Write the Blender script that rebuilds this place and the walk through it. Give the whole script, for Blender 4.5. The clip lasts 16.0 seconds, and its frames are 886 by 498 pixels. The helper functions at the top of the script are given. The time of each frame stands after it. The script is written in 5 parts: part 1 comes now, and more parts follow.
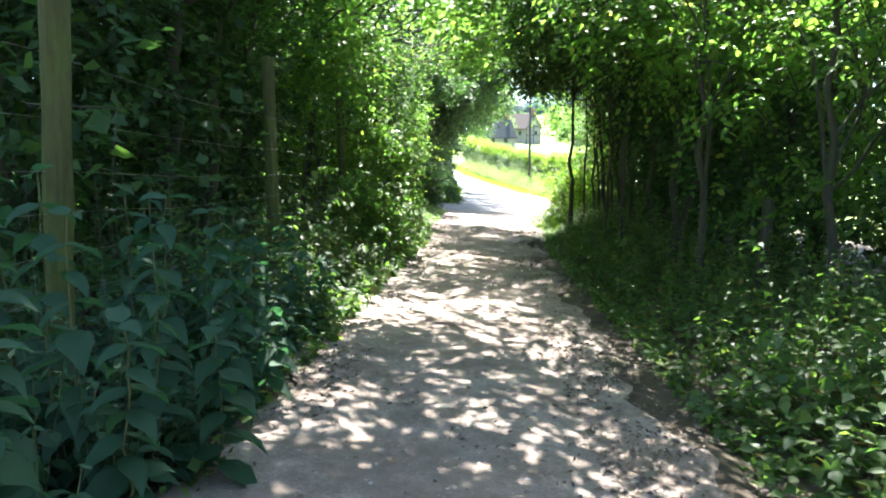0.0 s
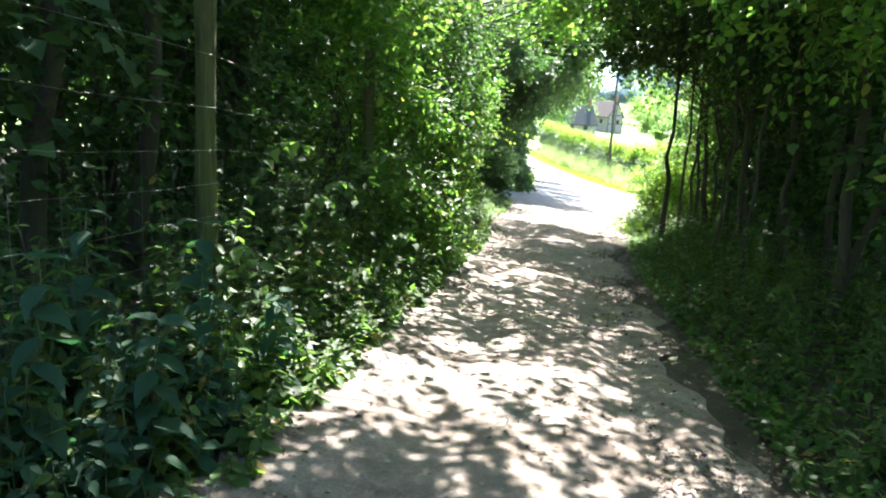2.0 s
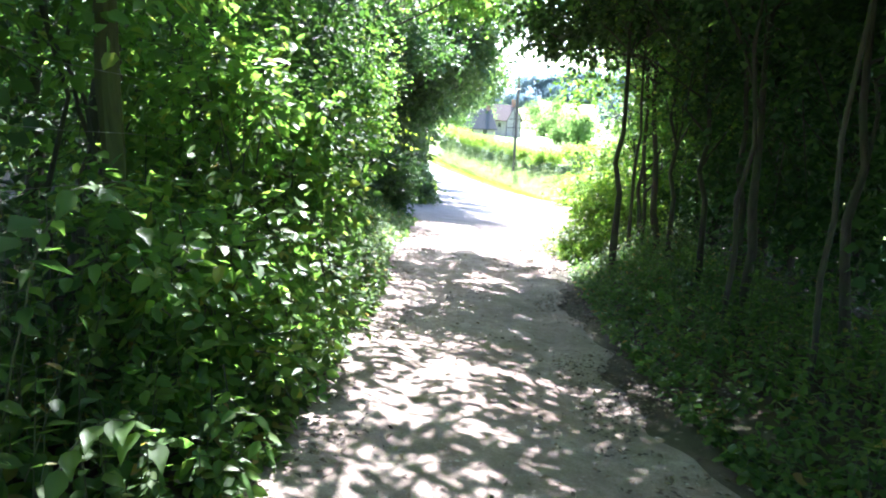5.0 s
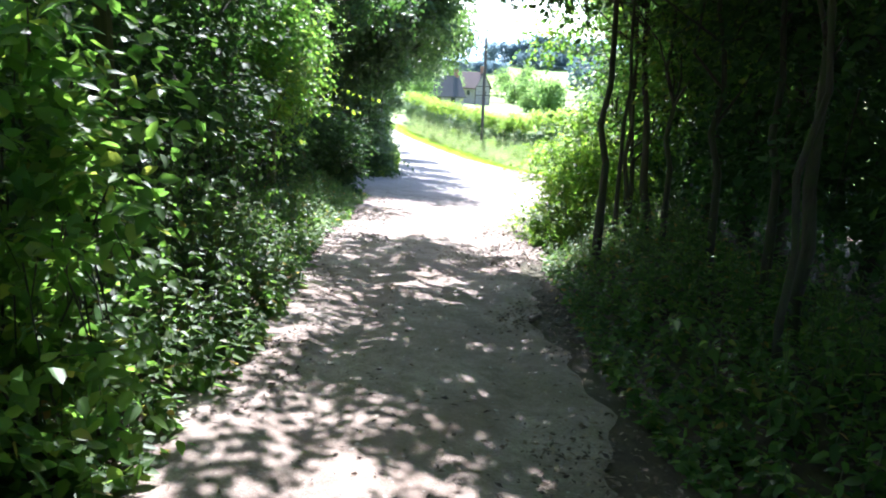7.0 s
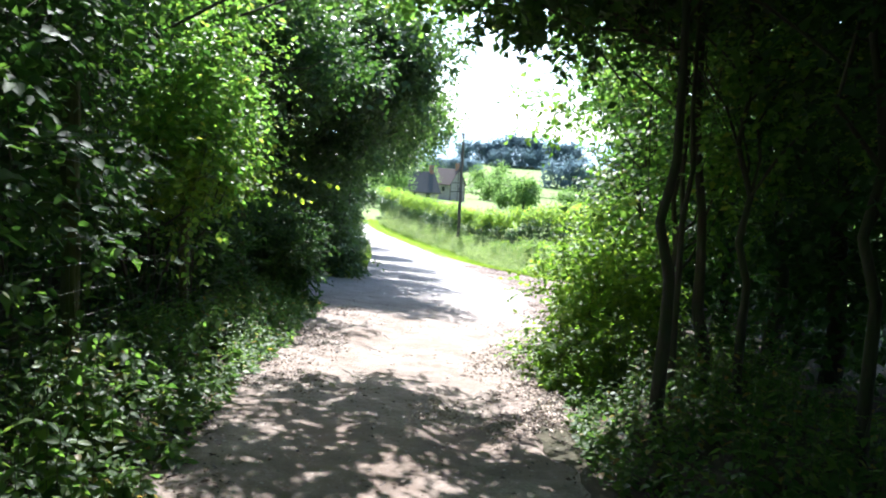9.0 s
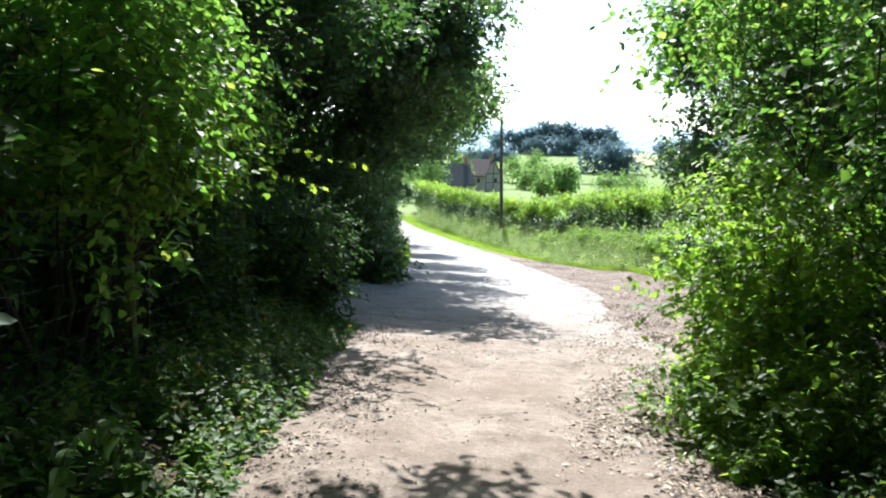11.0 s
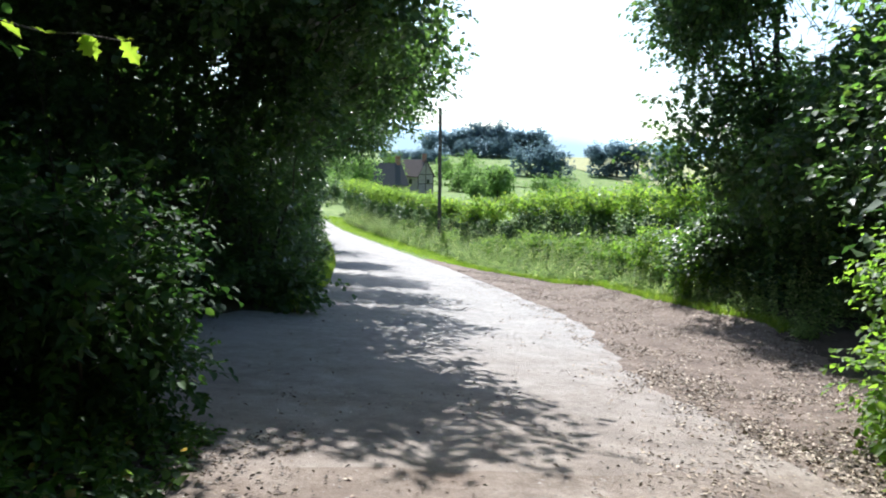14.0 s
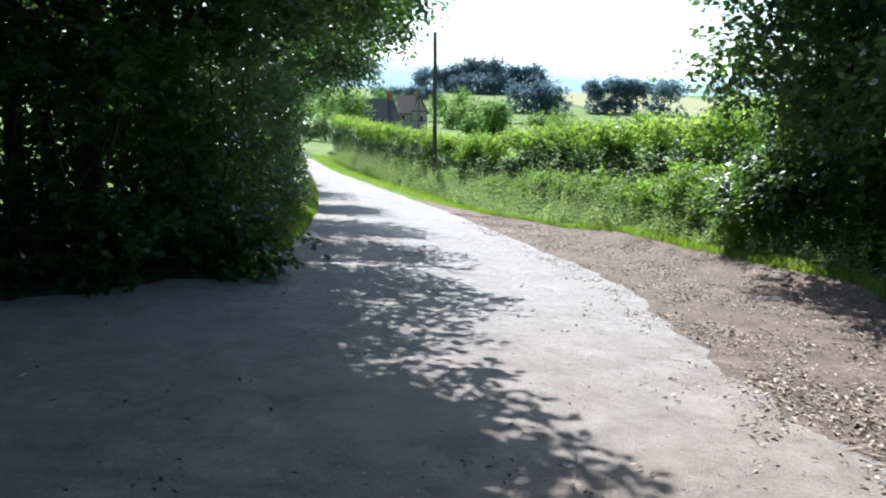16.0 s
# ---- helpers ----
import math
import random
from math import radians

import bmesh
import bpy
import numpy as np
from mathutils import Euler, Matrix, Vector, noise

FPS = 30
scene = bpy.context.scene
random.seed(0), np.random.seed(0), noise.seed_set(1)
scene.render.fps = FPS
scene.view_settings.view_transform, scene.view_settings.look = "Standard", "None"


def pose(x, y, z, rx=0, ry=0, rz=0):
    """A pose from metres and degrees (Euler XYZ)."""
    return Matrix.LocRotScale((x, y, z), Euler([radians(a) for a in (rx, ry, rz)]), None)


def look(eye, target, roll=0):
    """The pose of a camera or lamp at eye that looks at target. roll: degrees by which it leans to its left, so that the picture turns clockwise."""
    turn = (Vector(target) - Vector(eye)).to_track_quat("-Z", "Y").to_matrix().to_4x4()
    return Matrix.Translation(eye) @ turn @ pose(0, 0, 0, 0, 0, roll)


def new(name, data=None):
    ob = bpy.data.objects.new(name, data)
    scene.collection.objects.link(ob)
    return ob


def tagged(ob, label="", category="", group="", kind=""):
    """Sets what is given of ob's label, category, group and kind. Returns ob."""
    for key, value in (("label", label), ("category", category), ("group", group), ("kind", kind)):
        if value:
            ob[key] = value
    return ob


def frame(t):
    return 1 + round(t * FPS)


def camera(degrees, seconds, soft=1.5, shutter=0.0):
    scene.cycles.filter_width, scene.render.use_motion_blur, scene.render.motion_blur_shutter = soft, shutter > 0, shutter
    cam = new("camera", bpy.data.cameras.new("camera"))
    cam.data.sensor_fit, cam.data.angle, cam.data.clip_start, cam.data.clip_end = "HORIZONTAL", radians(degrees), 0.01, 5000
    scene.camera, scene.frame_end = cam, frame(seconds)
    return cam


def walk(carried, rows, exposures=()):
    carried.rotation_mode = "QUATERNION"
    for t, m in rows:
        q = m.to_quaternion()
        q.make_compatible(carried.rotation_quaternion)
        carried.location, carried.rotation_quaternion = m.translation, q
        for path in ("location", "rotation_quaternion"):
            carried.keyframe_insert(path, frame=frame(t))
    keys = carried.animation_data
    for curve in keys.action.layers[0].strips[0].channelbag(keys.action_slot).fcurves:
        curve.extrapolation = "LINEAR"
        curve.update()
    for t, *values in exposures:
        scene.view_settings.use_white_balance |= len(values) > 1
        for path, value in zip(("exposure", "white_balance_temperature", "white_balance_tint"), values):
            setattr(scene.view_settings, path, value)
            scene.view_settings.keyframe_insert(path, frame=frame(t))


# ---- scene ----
cam = camera(63.2, 16.0, soft=2.0)
METRES, EYE, TILT, LEAN, TURN = 26.3, 1.5, -5.0, 3.5, 0.0
ROWS = [
    (0.0, 0.0, 0.0, 0.0, 0.41, -5.92, -3.92),
    (0.5, 0.0008, 0.0307, 0.0012, 2.09, -5.47, -3.76),
    (1.0, 0.005, 0.0575, 0.0011, 3.04, -7.45, -4.48),
    (1.5, 0.004, 0.0879, 0.0023, 4.86, -8.33, -6.5),
    (2.0, 0.0046, 0.1183, 0.003, 6.37, -7.97, -7.67),
    (2.5, 0.0013, 0.1451, 0.0041, 7.56, -6.27, -8.52),
    (3.0, -0.0007, 0.1746, 0.005, 4.7, -4.76, -5.91),
    (3.5, -0.0061, 0.1999, 0.0057, 10.02, -4.18, -8.8),
    (4.0, -0.004, 0.2293, 0.0067, 9.19, -3.61, -4.88),
    (4.5, -0.0027, 0.2567, 0.0065, 0.39, -4.81, -7.31),
    (7.0, 0.0181, 0.3796, 0.0058, -3.96, -8.65, -5.81),
    (7.5, 0.0215, 0.4126, 0.0067, -4.76, -6.03, -7.55),
    (8.0, 0.0227, 0.4504, 0.0073, -1.48, -3.56, -6.21),
    (8.5, 0.0258, 0.4815, 0.0076, -6.26, -0.82, -7.01),
    (11.0, 0.0226, 0.6467, 0.0068, -3.18, -1.66, -3.5),
    (11.5, 0.0256, 0.681, 0.0073, -6.93, -1.38, -3.93),
    (12.0, 0.0249, 0.7167, 0.0087, -5.34, -1.7, -4.74),
    (12.5, 0.0273, 0.751, 0.0092, -6.91, -0.95, -3.51),
    (13.0, 0.0271, 0.7864, 0.0099, -6.88, -0.63, -4.1),
    (13.5, 0.0303, 0.8221, 0.0094, -8.53, -0.58, -3.28),
    (14.0, 0.0313, 0.8563, 0.0103, -8.75, -1.13, -3.94),
    (14.5, 0.0342, 0.8901, 0.0107, -5.48, -0.94, -3.09),
    (15.0, 0.0389, 0.9243, 0.0098, -7.07, -3.31, -3.45),
    (15.5, 0.0426, 0.9584, 0.0101, -4.31, -4.3, -2.79),
    (16.0, 0.0472, 0.9932, 0.0096, -9.25, -5.92, -3.54),
]
EXPOSURES = [(0.0, 3.2, 6300, 9), (2.5, 3.2, 6250, 9), (4.0, 3.1, 6150, 12), (4.5, 3.6, 5750, 19), (7.0, 2.75, 5700, 17), (8.7, 2.2, 5850, 13), (10.8, 1.65, 6050, 7), (12.5, 1.3, 6050, 7), (14.0, 1.15, 5950, 8), (16.0, 1.1, 5850, 8)]
walk(cam, [(t, pose(0, 0, EYE, TILT, LEAN, TURN) @ pose(METRES * x, METRES * y, METRES * z, 90 + pitch, roll, yaw)) for t, x, y, z, yaw, pitch, roll in ROWS], EXPOSURES)

# ---- light ----
SUN_AZ, SUN_EL = 3.0, 50.0
world = bpy.data.worlds.new("sky")
scene.world = world
world.use_nodes = True
_wn, _wl = world.node_tree.nodes, world.node_tree.links
sky_tex = _wn.new("ShaderNodeTexSky")
sky_tex.sky_type = "NISHITA"
sky_tex.sun_disc = False
sky_tex.sun_elevation, sky_tex.sun_rotation = radians(SUN_EL), radians(SUN_AZ)
sky_tex.dust_density = 1.2
_wl.new(sky_tex.outputs[0], _wn["Background"].inputs[0])
_wn["Background"].inputs[1].default_value = 0.11
sun = new("sun", bpy.data.lights.new("sun", "SUN"))
sun.data.energy, sun.data.angle, sun.data.color = 5.0, radians(0.53), (1.0, 0.955, 0.895)
sun_way = Vector((math.sin(radians(SUN_AZ)) * math.cos(radians(SUN_EL)), math.cos(radians(SUN_AZ)) * math.cos(radians(SUN_EL)), math.sin(radians(SUN_EL))))
sun.matrix_world = look(sun_way * 50, (0, 0, 0))

# ---- ground shape ----
SLOPE, LEANING = math.tan(radians(5.0)), math.tan(radians(3.5))


def lerp_table(v, table):
    return np.interp(v, [a for a, _ in table], [b for _, b in table])


LEFT_EDGE = [(-12, -1.1), (5, -1.15), (9, -0.98), (16, -0.6), (20, -0.7), (24, -0.48), (28.6, -0.35), (29.6, -1.6), (30.2, -9), (33.3, -9), (34.1, -2.5), (34.7, -1.95), (36.6, -0.1), (44, 0.4), (52, 0.6), (60, 0.5), (70, 0.0), (80, -2.0), (90, -3.6), (98, -5.2), (112, -9.5)]
RIGHT_EDGE = [(-12, 1.4), (0, 1.4), (6.5, 1.65), (15, 2.0), (20, 2.5), (24, 3.7), (27, 4.6), (30, 5.0), (34, 5.5), (39, 6.3), (47, 6.3), (55, 5.9), (63, 4.7), (70, 3.4), (80, 1.1), (90, -0.5), (98, -2.0), (112, -6.3)]


def left_edge(y):
    return lerp_table(y, LEFT_EDGE)


def right_edge(y):
    return lerp_table(y, RIGHT_EDGE)


def fall(y):
    """Height of the lane's line along y."""
    y = np.asarray(y, float)
    near = -SLOPE * y + 0.001 * np.clip(y - 40, 0, 60) ** 2
    far = np.clip(y - 100, 0, 1e9)
    return near + (SLOPE + 0) * far + 0.08 * np.clip(y - 190, 0, 150) - 0.03 * np.clip(y - 340, 0, 1e9)


def ground_z(x, y):
    x, y = np.asarray(x, float), np.asarray(y, float)
    z = fall(y) - LEANING * 25 * np.tanh(x / 25)
    out_l, out_r = np.clip(left_edge(y) - x, 0, 9), np.clip(x - right_edge(y), 0, 9)
    lane = 1 / (1 + np.exp(np.clip((y - 29) * 1.5, -60, 60)))
    bank_l = 0.22 * (1 - np.exp(-(out_l / 0.6) ** 2)) * (1 - np.exp(-np.clip((y - 32.0) / 3.0, -20, 20) ** 4))
    bank_r = (0.34 * (1 - np.exp(-(out_r / 1.1) ** 2)) - 0.10 * np.exp(-((out_r - 0.35) / 0.22) ** 2) * (out_r > 0)) * lane
    verge = 0.85 * np.clip((x - 9.3) / 3.5, 0, 1) * (1 - lane) * (y < 110)
    mid = (left_edge(y) + right_edge(y)) / 2
    rut = -0.035 * (np.exp(-((x - mid - 0.62) / 0.2) ** 2) + np.exp(-((x - mid + 0.62) / 0.2) ** 2)) * lane
    rough = 0.012 * np.sin(x * 2.9 + y * 1.3) * np.sin(y * 2.3 + 0.6 * x)
    return z + bank_l + bank_r + verge + rut + rough * (np.abs(x) < 60)


def gz(x, y):
    return float(ground_z(x, y))


# ---- materials ----
def material(name):
    m = bpy.data.materials.new(name)
    m.use_nodes = True
    n, l = m.node_tree.nodes, m.node_tree.links
    return m, n, l, n["Principled BSDF"]


def ramp(n, l, source, stops):
    r = n.new("ShaderNodeValToRGB")
    while len(r.color_ramp.elements) < len(stops):
        r.color_ramp.elements.new(0.5)
    for e, (p, c) in zip(r.color_ramp.elements, stops):
        e.position, e.color = p, (*c, 1)
    l.new(source, r.inputs[0])
    return r.outputs[0]


def noise_tex(n, l, scale, detail=6, rough=0.6, vector=None):
    t = n.new("ShaderNodeTexNoise")
    t.inputs["Scale"].default_value, t.inputs["Detail"].default_value, t.inputs["Roughness"].default_value = scale, detail, rough
    if vector is None:
        vector = n.new("ShaderNodeTexCoord").outputs["Object"]
    l.new(vector, t.inputs["Vector"])
    return t.outputs[0]


def mix_rgb(n, l, fac, a, b, mode="MIX"):
    m = n.new("ShaderNodeMix")
    m.data_type, m.blend_type = "RGBA", mode
    for s, v in ((m.inputs[0], fac), (m.inputs[6], a), (m.inputs[7], b)):
        if hasattr(v, "is_output"):
            l.new(v, s)
        else:
            s.default_value = v if isinstance(v, (int, float)) else (*v, 1)
    return m.outputs[2]


def bump(n, l, height, strength, dist):
    b = n.new("ShaderNodeBump")
    b.inputs["Strength"].default_value, b.inputs["Distance"].default_value = strength, dist
    l.new(height, b.inputs["Height"])
    return b.outputs[0]


def leaf_material(name, stops, through_colour, share=0.42, gloss=0.5):
    """A leaf: coloured leaf by leaf, shining a little, with light passing through it."""
    m, n, l, p = material(name)
    geo = n.new("ShaderNodeNewGeometry")
    colour = ramp(n, l, geo.outputs["Random Per Island"], stops)
    patch = noise_tex(n, l, 0.9, 3)
    colour = mix_rgb(n, l, 0.55, colour, ramp(n, l, patch, [(0.3, (0.55, 0.6, 0.5)), (0.7, (1, 1, 1))]), "MULTIPLY")
    l.new(colour, p.inputs["Base Color"])
    p.inputs["Roughness"].default_value = gloss
    p.inputs["Specular IOR Level"].default_value = 0.36
    t = n.new("ShaderNodeBsdfTranslucent")
    l.new(mix_rgb(n, l, 1.0, colour, through_colour, "MULTIPLY"), t.inputs[0])
    mix = n.new("ShaderNodeMixShader")
    mix.inputs[0].default_value = share
    l.new(p.outputs[0], mix.inputs[1])
    l.new(t.outputs[0], mix.inputs[2])
    l.new(mix.outputs[0], n["Material Output"].inputs[0])
    return m


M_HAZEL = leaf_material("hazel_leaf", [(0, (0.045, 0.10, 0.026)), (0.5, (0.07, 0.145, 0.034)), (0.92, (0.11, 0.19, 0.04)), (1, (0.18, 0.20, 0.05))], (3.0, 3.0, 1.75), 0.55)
# holly leaf, also hazel, maple and wood leaf with shade put into its colour
M_HOLLY_SHADE = leaf_material("holly_and_shaded_leaf", [(0, (0.022, 0.052, 0.020)), (0.6, (0.035, 0.078, 0.026)), (1, (0.06, 0.11, 0.03))], (2.4, 2.6, 1.2), 0.34, 0.68)
M_OAK = leaf_material("oak_leaf", [(0, (0.034, 0.066, 0.026)), (0.6, (0.052, 0.096, 0.034)), (1, (0.085, 0.135, 0.045))], (2.6, 2.8, 1.5), 0.4, 0.42)
M_OAK.node_tree.nodes["Principled BSDF"].inputs["Specular IOR Level"].default_value = 0.5
M_NETTLE = leaf_material("nettle_leaf", [(0, (0.018, 0.052, 0.030)), (0.6, (0.026, 0.070, 0.038)), (1, (0.042, 0.095, 0.046))], (2.2, 2.6, 1.6), 0.35, 0.8)
M_BRAMBLE = leaf_material("bramble_leaf", [(0, (0.035, 0.075, 0.022)), (0.6, (0.06, 0.115, 0.03)), (0.95, (0.10, 0.15, 0.04)), (1, (0.2, 0.13, 0.05))], (2.9, 3.0, 1.6), 0.5, 0.52)
M_GRASS = leaf_material("grass_blade", [(0, (0.085, 0.15, 0.026)), (0.6, (0.13, 0.21, 0.036)), (1, (0.24, 0.28, 0.06))], (2.6, 2.6, 1.2), 0.5, 0.5)
M_ELDER = leaf_material("elder_leaf", [(0, (0.065, 0.12, 0.03)), (0.6, (0.095, 0.165, 0.04)), (1, (0.15, 0.21, 0.05))], (3.1, 3.2, 1.2), 0.6)
M_YOUNG = leaf_material("young_leaf", [(0, (0.11, 0.19, 0.04)), (1, (0.17, 0.25, 0.05))], (2.8, 2.6, 1.0), 0.65, 0.75)
# hawthorn leaf brightened for the hedge top, sunlight put into the colour
M_HEDGE_SUNLIT = leaf_material("sunlit_hawthorn_leaf", [(0, (0.055, 0.10, 0.026)), (0.5, (0.09, 0.15, 0.034)), (0.9, (0.13, 0.19, 0.04)), (1, (0.2, 0.21, 0.055))], (3.9, 3.8, 1.7), 0.6, 0.7)
# blue-grey because the haze of distance is put into the leaf colour
M_HAZYLEAF = leaf_material("hazy_far_leaf", [(0, (0.125, 0.17, 0.19)), (1, (0.155, 0.205, 0.215))], (1.9, 2.1, 2.3), 0.35, 1.0)
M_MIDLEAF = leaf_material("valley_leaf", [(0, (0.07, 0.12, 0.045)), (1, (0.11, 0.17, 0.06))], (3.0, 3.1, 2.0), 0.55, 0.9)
M_HAZYLEAF.node_tree.nodes["Principled BSDF"].inputs["Specular IOR Level"].default_value = 0.0
M_WEED = leaf_material("weed_leaf", [(0, (0.08, 0.125, 0.05)), (0.55, (0.125, 0.18, 0.07)), (0.9, (0.19, 0.235, 0.105)), (1, (0.34, 0.34, 0.22))], (3.4, 3.4, 2.2), 0.52, 0.6)
M_LITTER, _n, _l, _p = material("dead_leaf")
_g = _n.new("ShaderNodeNewGeometry")
_l.new(ramp(_n, _l, _g.outputs["Random Per Island"], [(0, (0.06, 0.042, 0.03)), (0.4, (0.18, 0.125, 0.09)), (0.75, (0.34, 0.26, 0.19)), (1, (0.52, 0.44, 0.35))]), _p.inputs["Base Color"])
_p.inputs["Roughness"].default_value = 0.7
M_MULCH, _n, _l, _p = material("damp_dead_leaf")
_g = _n.new("ShaderNodeNewGeometry")
_l.new(ramp(_n, _l, _g.outputs["Random Per Island"], [(0, (0.028, 0.02, 0.015)), (0.5, (0.085, 0.055, 0.038)), (0.85, (0.16, 0.11, 0.075)), (1, (0.30, 0.23, 0.16))]), _p.inputs["Base Color"])
_p.inputs["Roughness"].default_value = 0.75


def bark_material(name, dark, light, moss):
    m, n, l, p = material(name)
    co = n.new("ShaderNodeTexCoord")
    mp = n.new("ShaderNodeMapping")
    mp.inputs["Scale"].default_value = (1, 1, 0.18)
    l.new(co.outputs["Object"], mp.inputs[0])
    grain = noise_tex(n, l, 38, 8, 0.7, mp.outputs[0])
    colour = ramp(n, l, grain, [(0.3, dark), (0.7, light)])
    colour = mix_rgb(n, l, ramp(n, l, noise_tex(n, l, 3.5, 4), [(0.42, (0, 0, 0)), (0.62, (1, 1, 1))]), colour, moss)
    l.new(colour, p.inputs["Base Color"])
    p.inputs["Roughness"].default_value = 0.85
    l.new(bump(n, l, grain, 0.7, 0.01), p.inputs["Normal"])
    return m


M_BARK = bark_material("bark", (0.022, 0.018, 0.013), (0.075, 0.06, 0.045), (0.04, 0.05, 0.02))
M_STEM = bark_material("green_stem", (0.06, 0.075, 0.03), (0.12, 0.14, 0.06), (0.08, 0.10, 0.04))
M_POST = bark_material("post_wood", (0.032, 0.034, 0.008), (0.078, 0.08, 0.02), (0.06, 0.08, 0.012))
M_POLE = bark_material("pole_wood", (0.045, 0.036, 0.03), (0.11, 0.09, 0.07), (0.07, 0.06, 0.05))

M_WIRE, _n, _l, _p = material("galvanised_wire")
_l.new(ramp(_n, _l, noise_tex(_n, _l, 9), [(0.35, (0.12, 0.10, 0.085)), (0.65, (0.30, 0.29, 0.28))]), _p.inputs["Base Color"])
_p.inputs["Metallic"].default_value, _p.inputs["Roughness"].default_value = 0.8, 0.6


def dirt_material(name, stops, grit, patch_stops, blend=None):
    m, n, l, p = material(name)
    colour = ramp(n, l, noise_tex(n, l, 2.1, 8, 0.65), stops)
    fine = noise_tex(n, l, 55, 6, 0.75)
    colour = mix_rgb(n, l, 0.75, colour, ramp(n, l, fine, [(0.3, (0.5, 0.48, 0.46)), (0.7, (1.25, 1.24, 1.22))]), "MULTIPLY")
    colour = mix_rgb(n, l, 0.6, colour, ramp(n, l, noise_tex(n, l, 9, 5, 0.7), [(0.35, (0.62, 0.59, 0.56)), (0.6, (1.12, 1.12, 1.12))]), "MULTIPLY")
    colour = mix_rgb(n, l, ramp(n, l, noise_tex(n, l, 0.55, 5, 0.6), [(0.48, (0, 0, 0)), (0.66, (0.7, 0.7, 0.7))]), colour, patch_stops)
    v = n.new("ShaderNodeTexVoronoi")
    v.inputs["Scale"].default_value = grit
    l.new(n.new("ShaderNodeTexCoord").outputs["Object"], v.inputs["Vector"])
    stones = ramp(n, l, v.outputs["Distance"], [(0.12, (1, 1, 1)), (0.3, (0, 0, 0))])
    colour = mix_rgb(n, l, mix_rgb(n, l, 1.0, stones, ramp(n, l, noise_tex(n, l, 6), [(0.5, (0, 0, 0)), (0.6, (0.8, 0.8, 0.8))]), "MULTIPLY"), colour, (0.33, 0.29, 0.25))
    if blend:
        # trodden earth carried over the start of the tarmac
        earth, y0, y1 = blend
        spot = n.new("ShaderNodeSeparateXYZ")
        l.new(n.new("ShaderNodeTexCoord").outputs["Object"], spot.inputs[0])
        wob = n.new("ShaderNodeMath")
        wob.operation, wob.inputs[1].default_value = "MULTIPLY_ADD", 7.0
        l.new(noise_tex(n, l, 0.7, 6, 0.65), wob.inputs[0])
        l.new(spot.outputs["Y"], wob.inputs[2])
        rng_node = n.new("ShaderNodeMapRange")
        rng_node.inputs["From Min"].default_value, rng_node.inputs["From Max"].default_value = y0 + 3.5, y1 + 3.5
        l.new(wob.outputs[0], rng_node.inputs["Value"])
        soil = mix_rgb(n, l, 0.75, ramp(n, l, noise_tex(n, l, 2.1, 8, 0.65), earth), ramp(n, l, fine, [(0.3, (0.62, 0.6, 0.58)), (0.68, (1.2, 1.19, 1.17))]), "MULTIPLY")
        colour = mix_rgb(n, l, rng_node.outputs[0], soil, colour)
    l.new(colour, p.inputs["Base Color"])
    p.inputs["Roughness"].default_value = 0.9
    p.inputs["Specular IOR Level"].default_value = 0.25
    h = mix_rgb(n, l, 0.5, noise_tex(n, l, 14, 9, 0.7), fine)
    l.new(bump(n, l, h, 0.85, 0.04), p.inputs["Normal"])
    return m


M_TRACK = dirt_material("track_earth", [(0.3, (0.165, 0.128, 0.105)), (0.55, (0.285, 0.236, 0.202)), (0.75, (0.38, 0.33, 0.29))], 24, (0.18, 0.132, 0.102))
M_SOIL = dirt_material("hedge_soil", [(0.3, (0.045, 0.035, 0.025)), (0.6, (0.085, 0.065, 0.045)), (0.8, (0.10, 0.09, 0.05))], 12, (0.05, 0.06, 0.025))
M_VERGE = dirt_material("verge_earth", [(0.3, (0.115, 0.086, 0.070)), (0.55, (0.20, 0.155, 0.13)), (0.75, (0.29, 0.235, 0.20))], 30, (0.12, 0.088, 0.07))
M_ROAD = dirt_material("worn_tarmac", [(0.3, (0.28, 0.268, 0.264)), (0.55, (0.35, 0.337, 0.332)), (0.75, (0.41, 0.396, 0.388))], 60, (0.33, 0.303, 0.288), ([(0.3, (0.165, 0.128, 0.105)), (0.55, (0.285, 0.236, 0.202)), (0.75, (0.38, 0.33, 0.29))], 26.5, 36))
M_FIELD = dirt_material("meadow", [(0.3, (0.085, 0.15, 0.028)), (0.6, (0.125, 0.20, 0.036)), (0.8, (0.165, 0.235, 0.045))], 4, (0.19, 0.235, 0.06))


# ---- mesh helpers ----
def finish(name, me, mat, parent=None, label="", smooth=False):
    me.materials.append(mat)
    if smooth:
        me.polygons.foreach_set("use_smooth", np.ones(len(me.polygons), bool))
    ob = new(name, me)
    if parent is not None:
        ob.parent = parent
    if label:
        ob["label"] = label
    return ob


def mesh_of(name, verts, tris):
    """A mesh from arrays of corners and of triangles."""
    me = bpy.data.meshes.new(name)
    verts, tris = np.asarray(verts, np.float32), np.asarray(tris, np.int32)
    me.vertices.add(len(verts))
    me.vertices.foreach_set("co", verts.ravel())
    me.loops.add(tris.size)
    me.loops.foreach_set("vertex_index", tris.ravel())
    me.polygons.add(len(tris))
    me.polygons.foreach_set("loop_start", np.arange(0, tris.size, 3, dtype=np.int32))
    me.polygons.foreach_set("loop_total", np.full(len(tris), 3, np.int32))
    me.update(calc_edges=True)
    return me


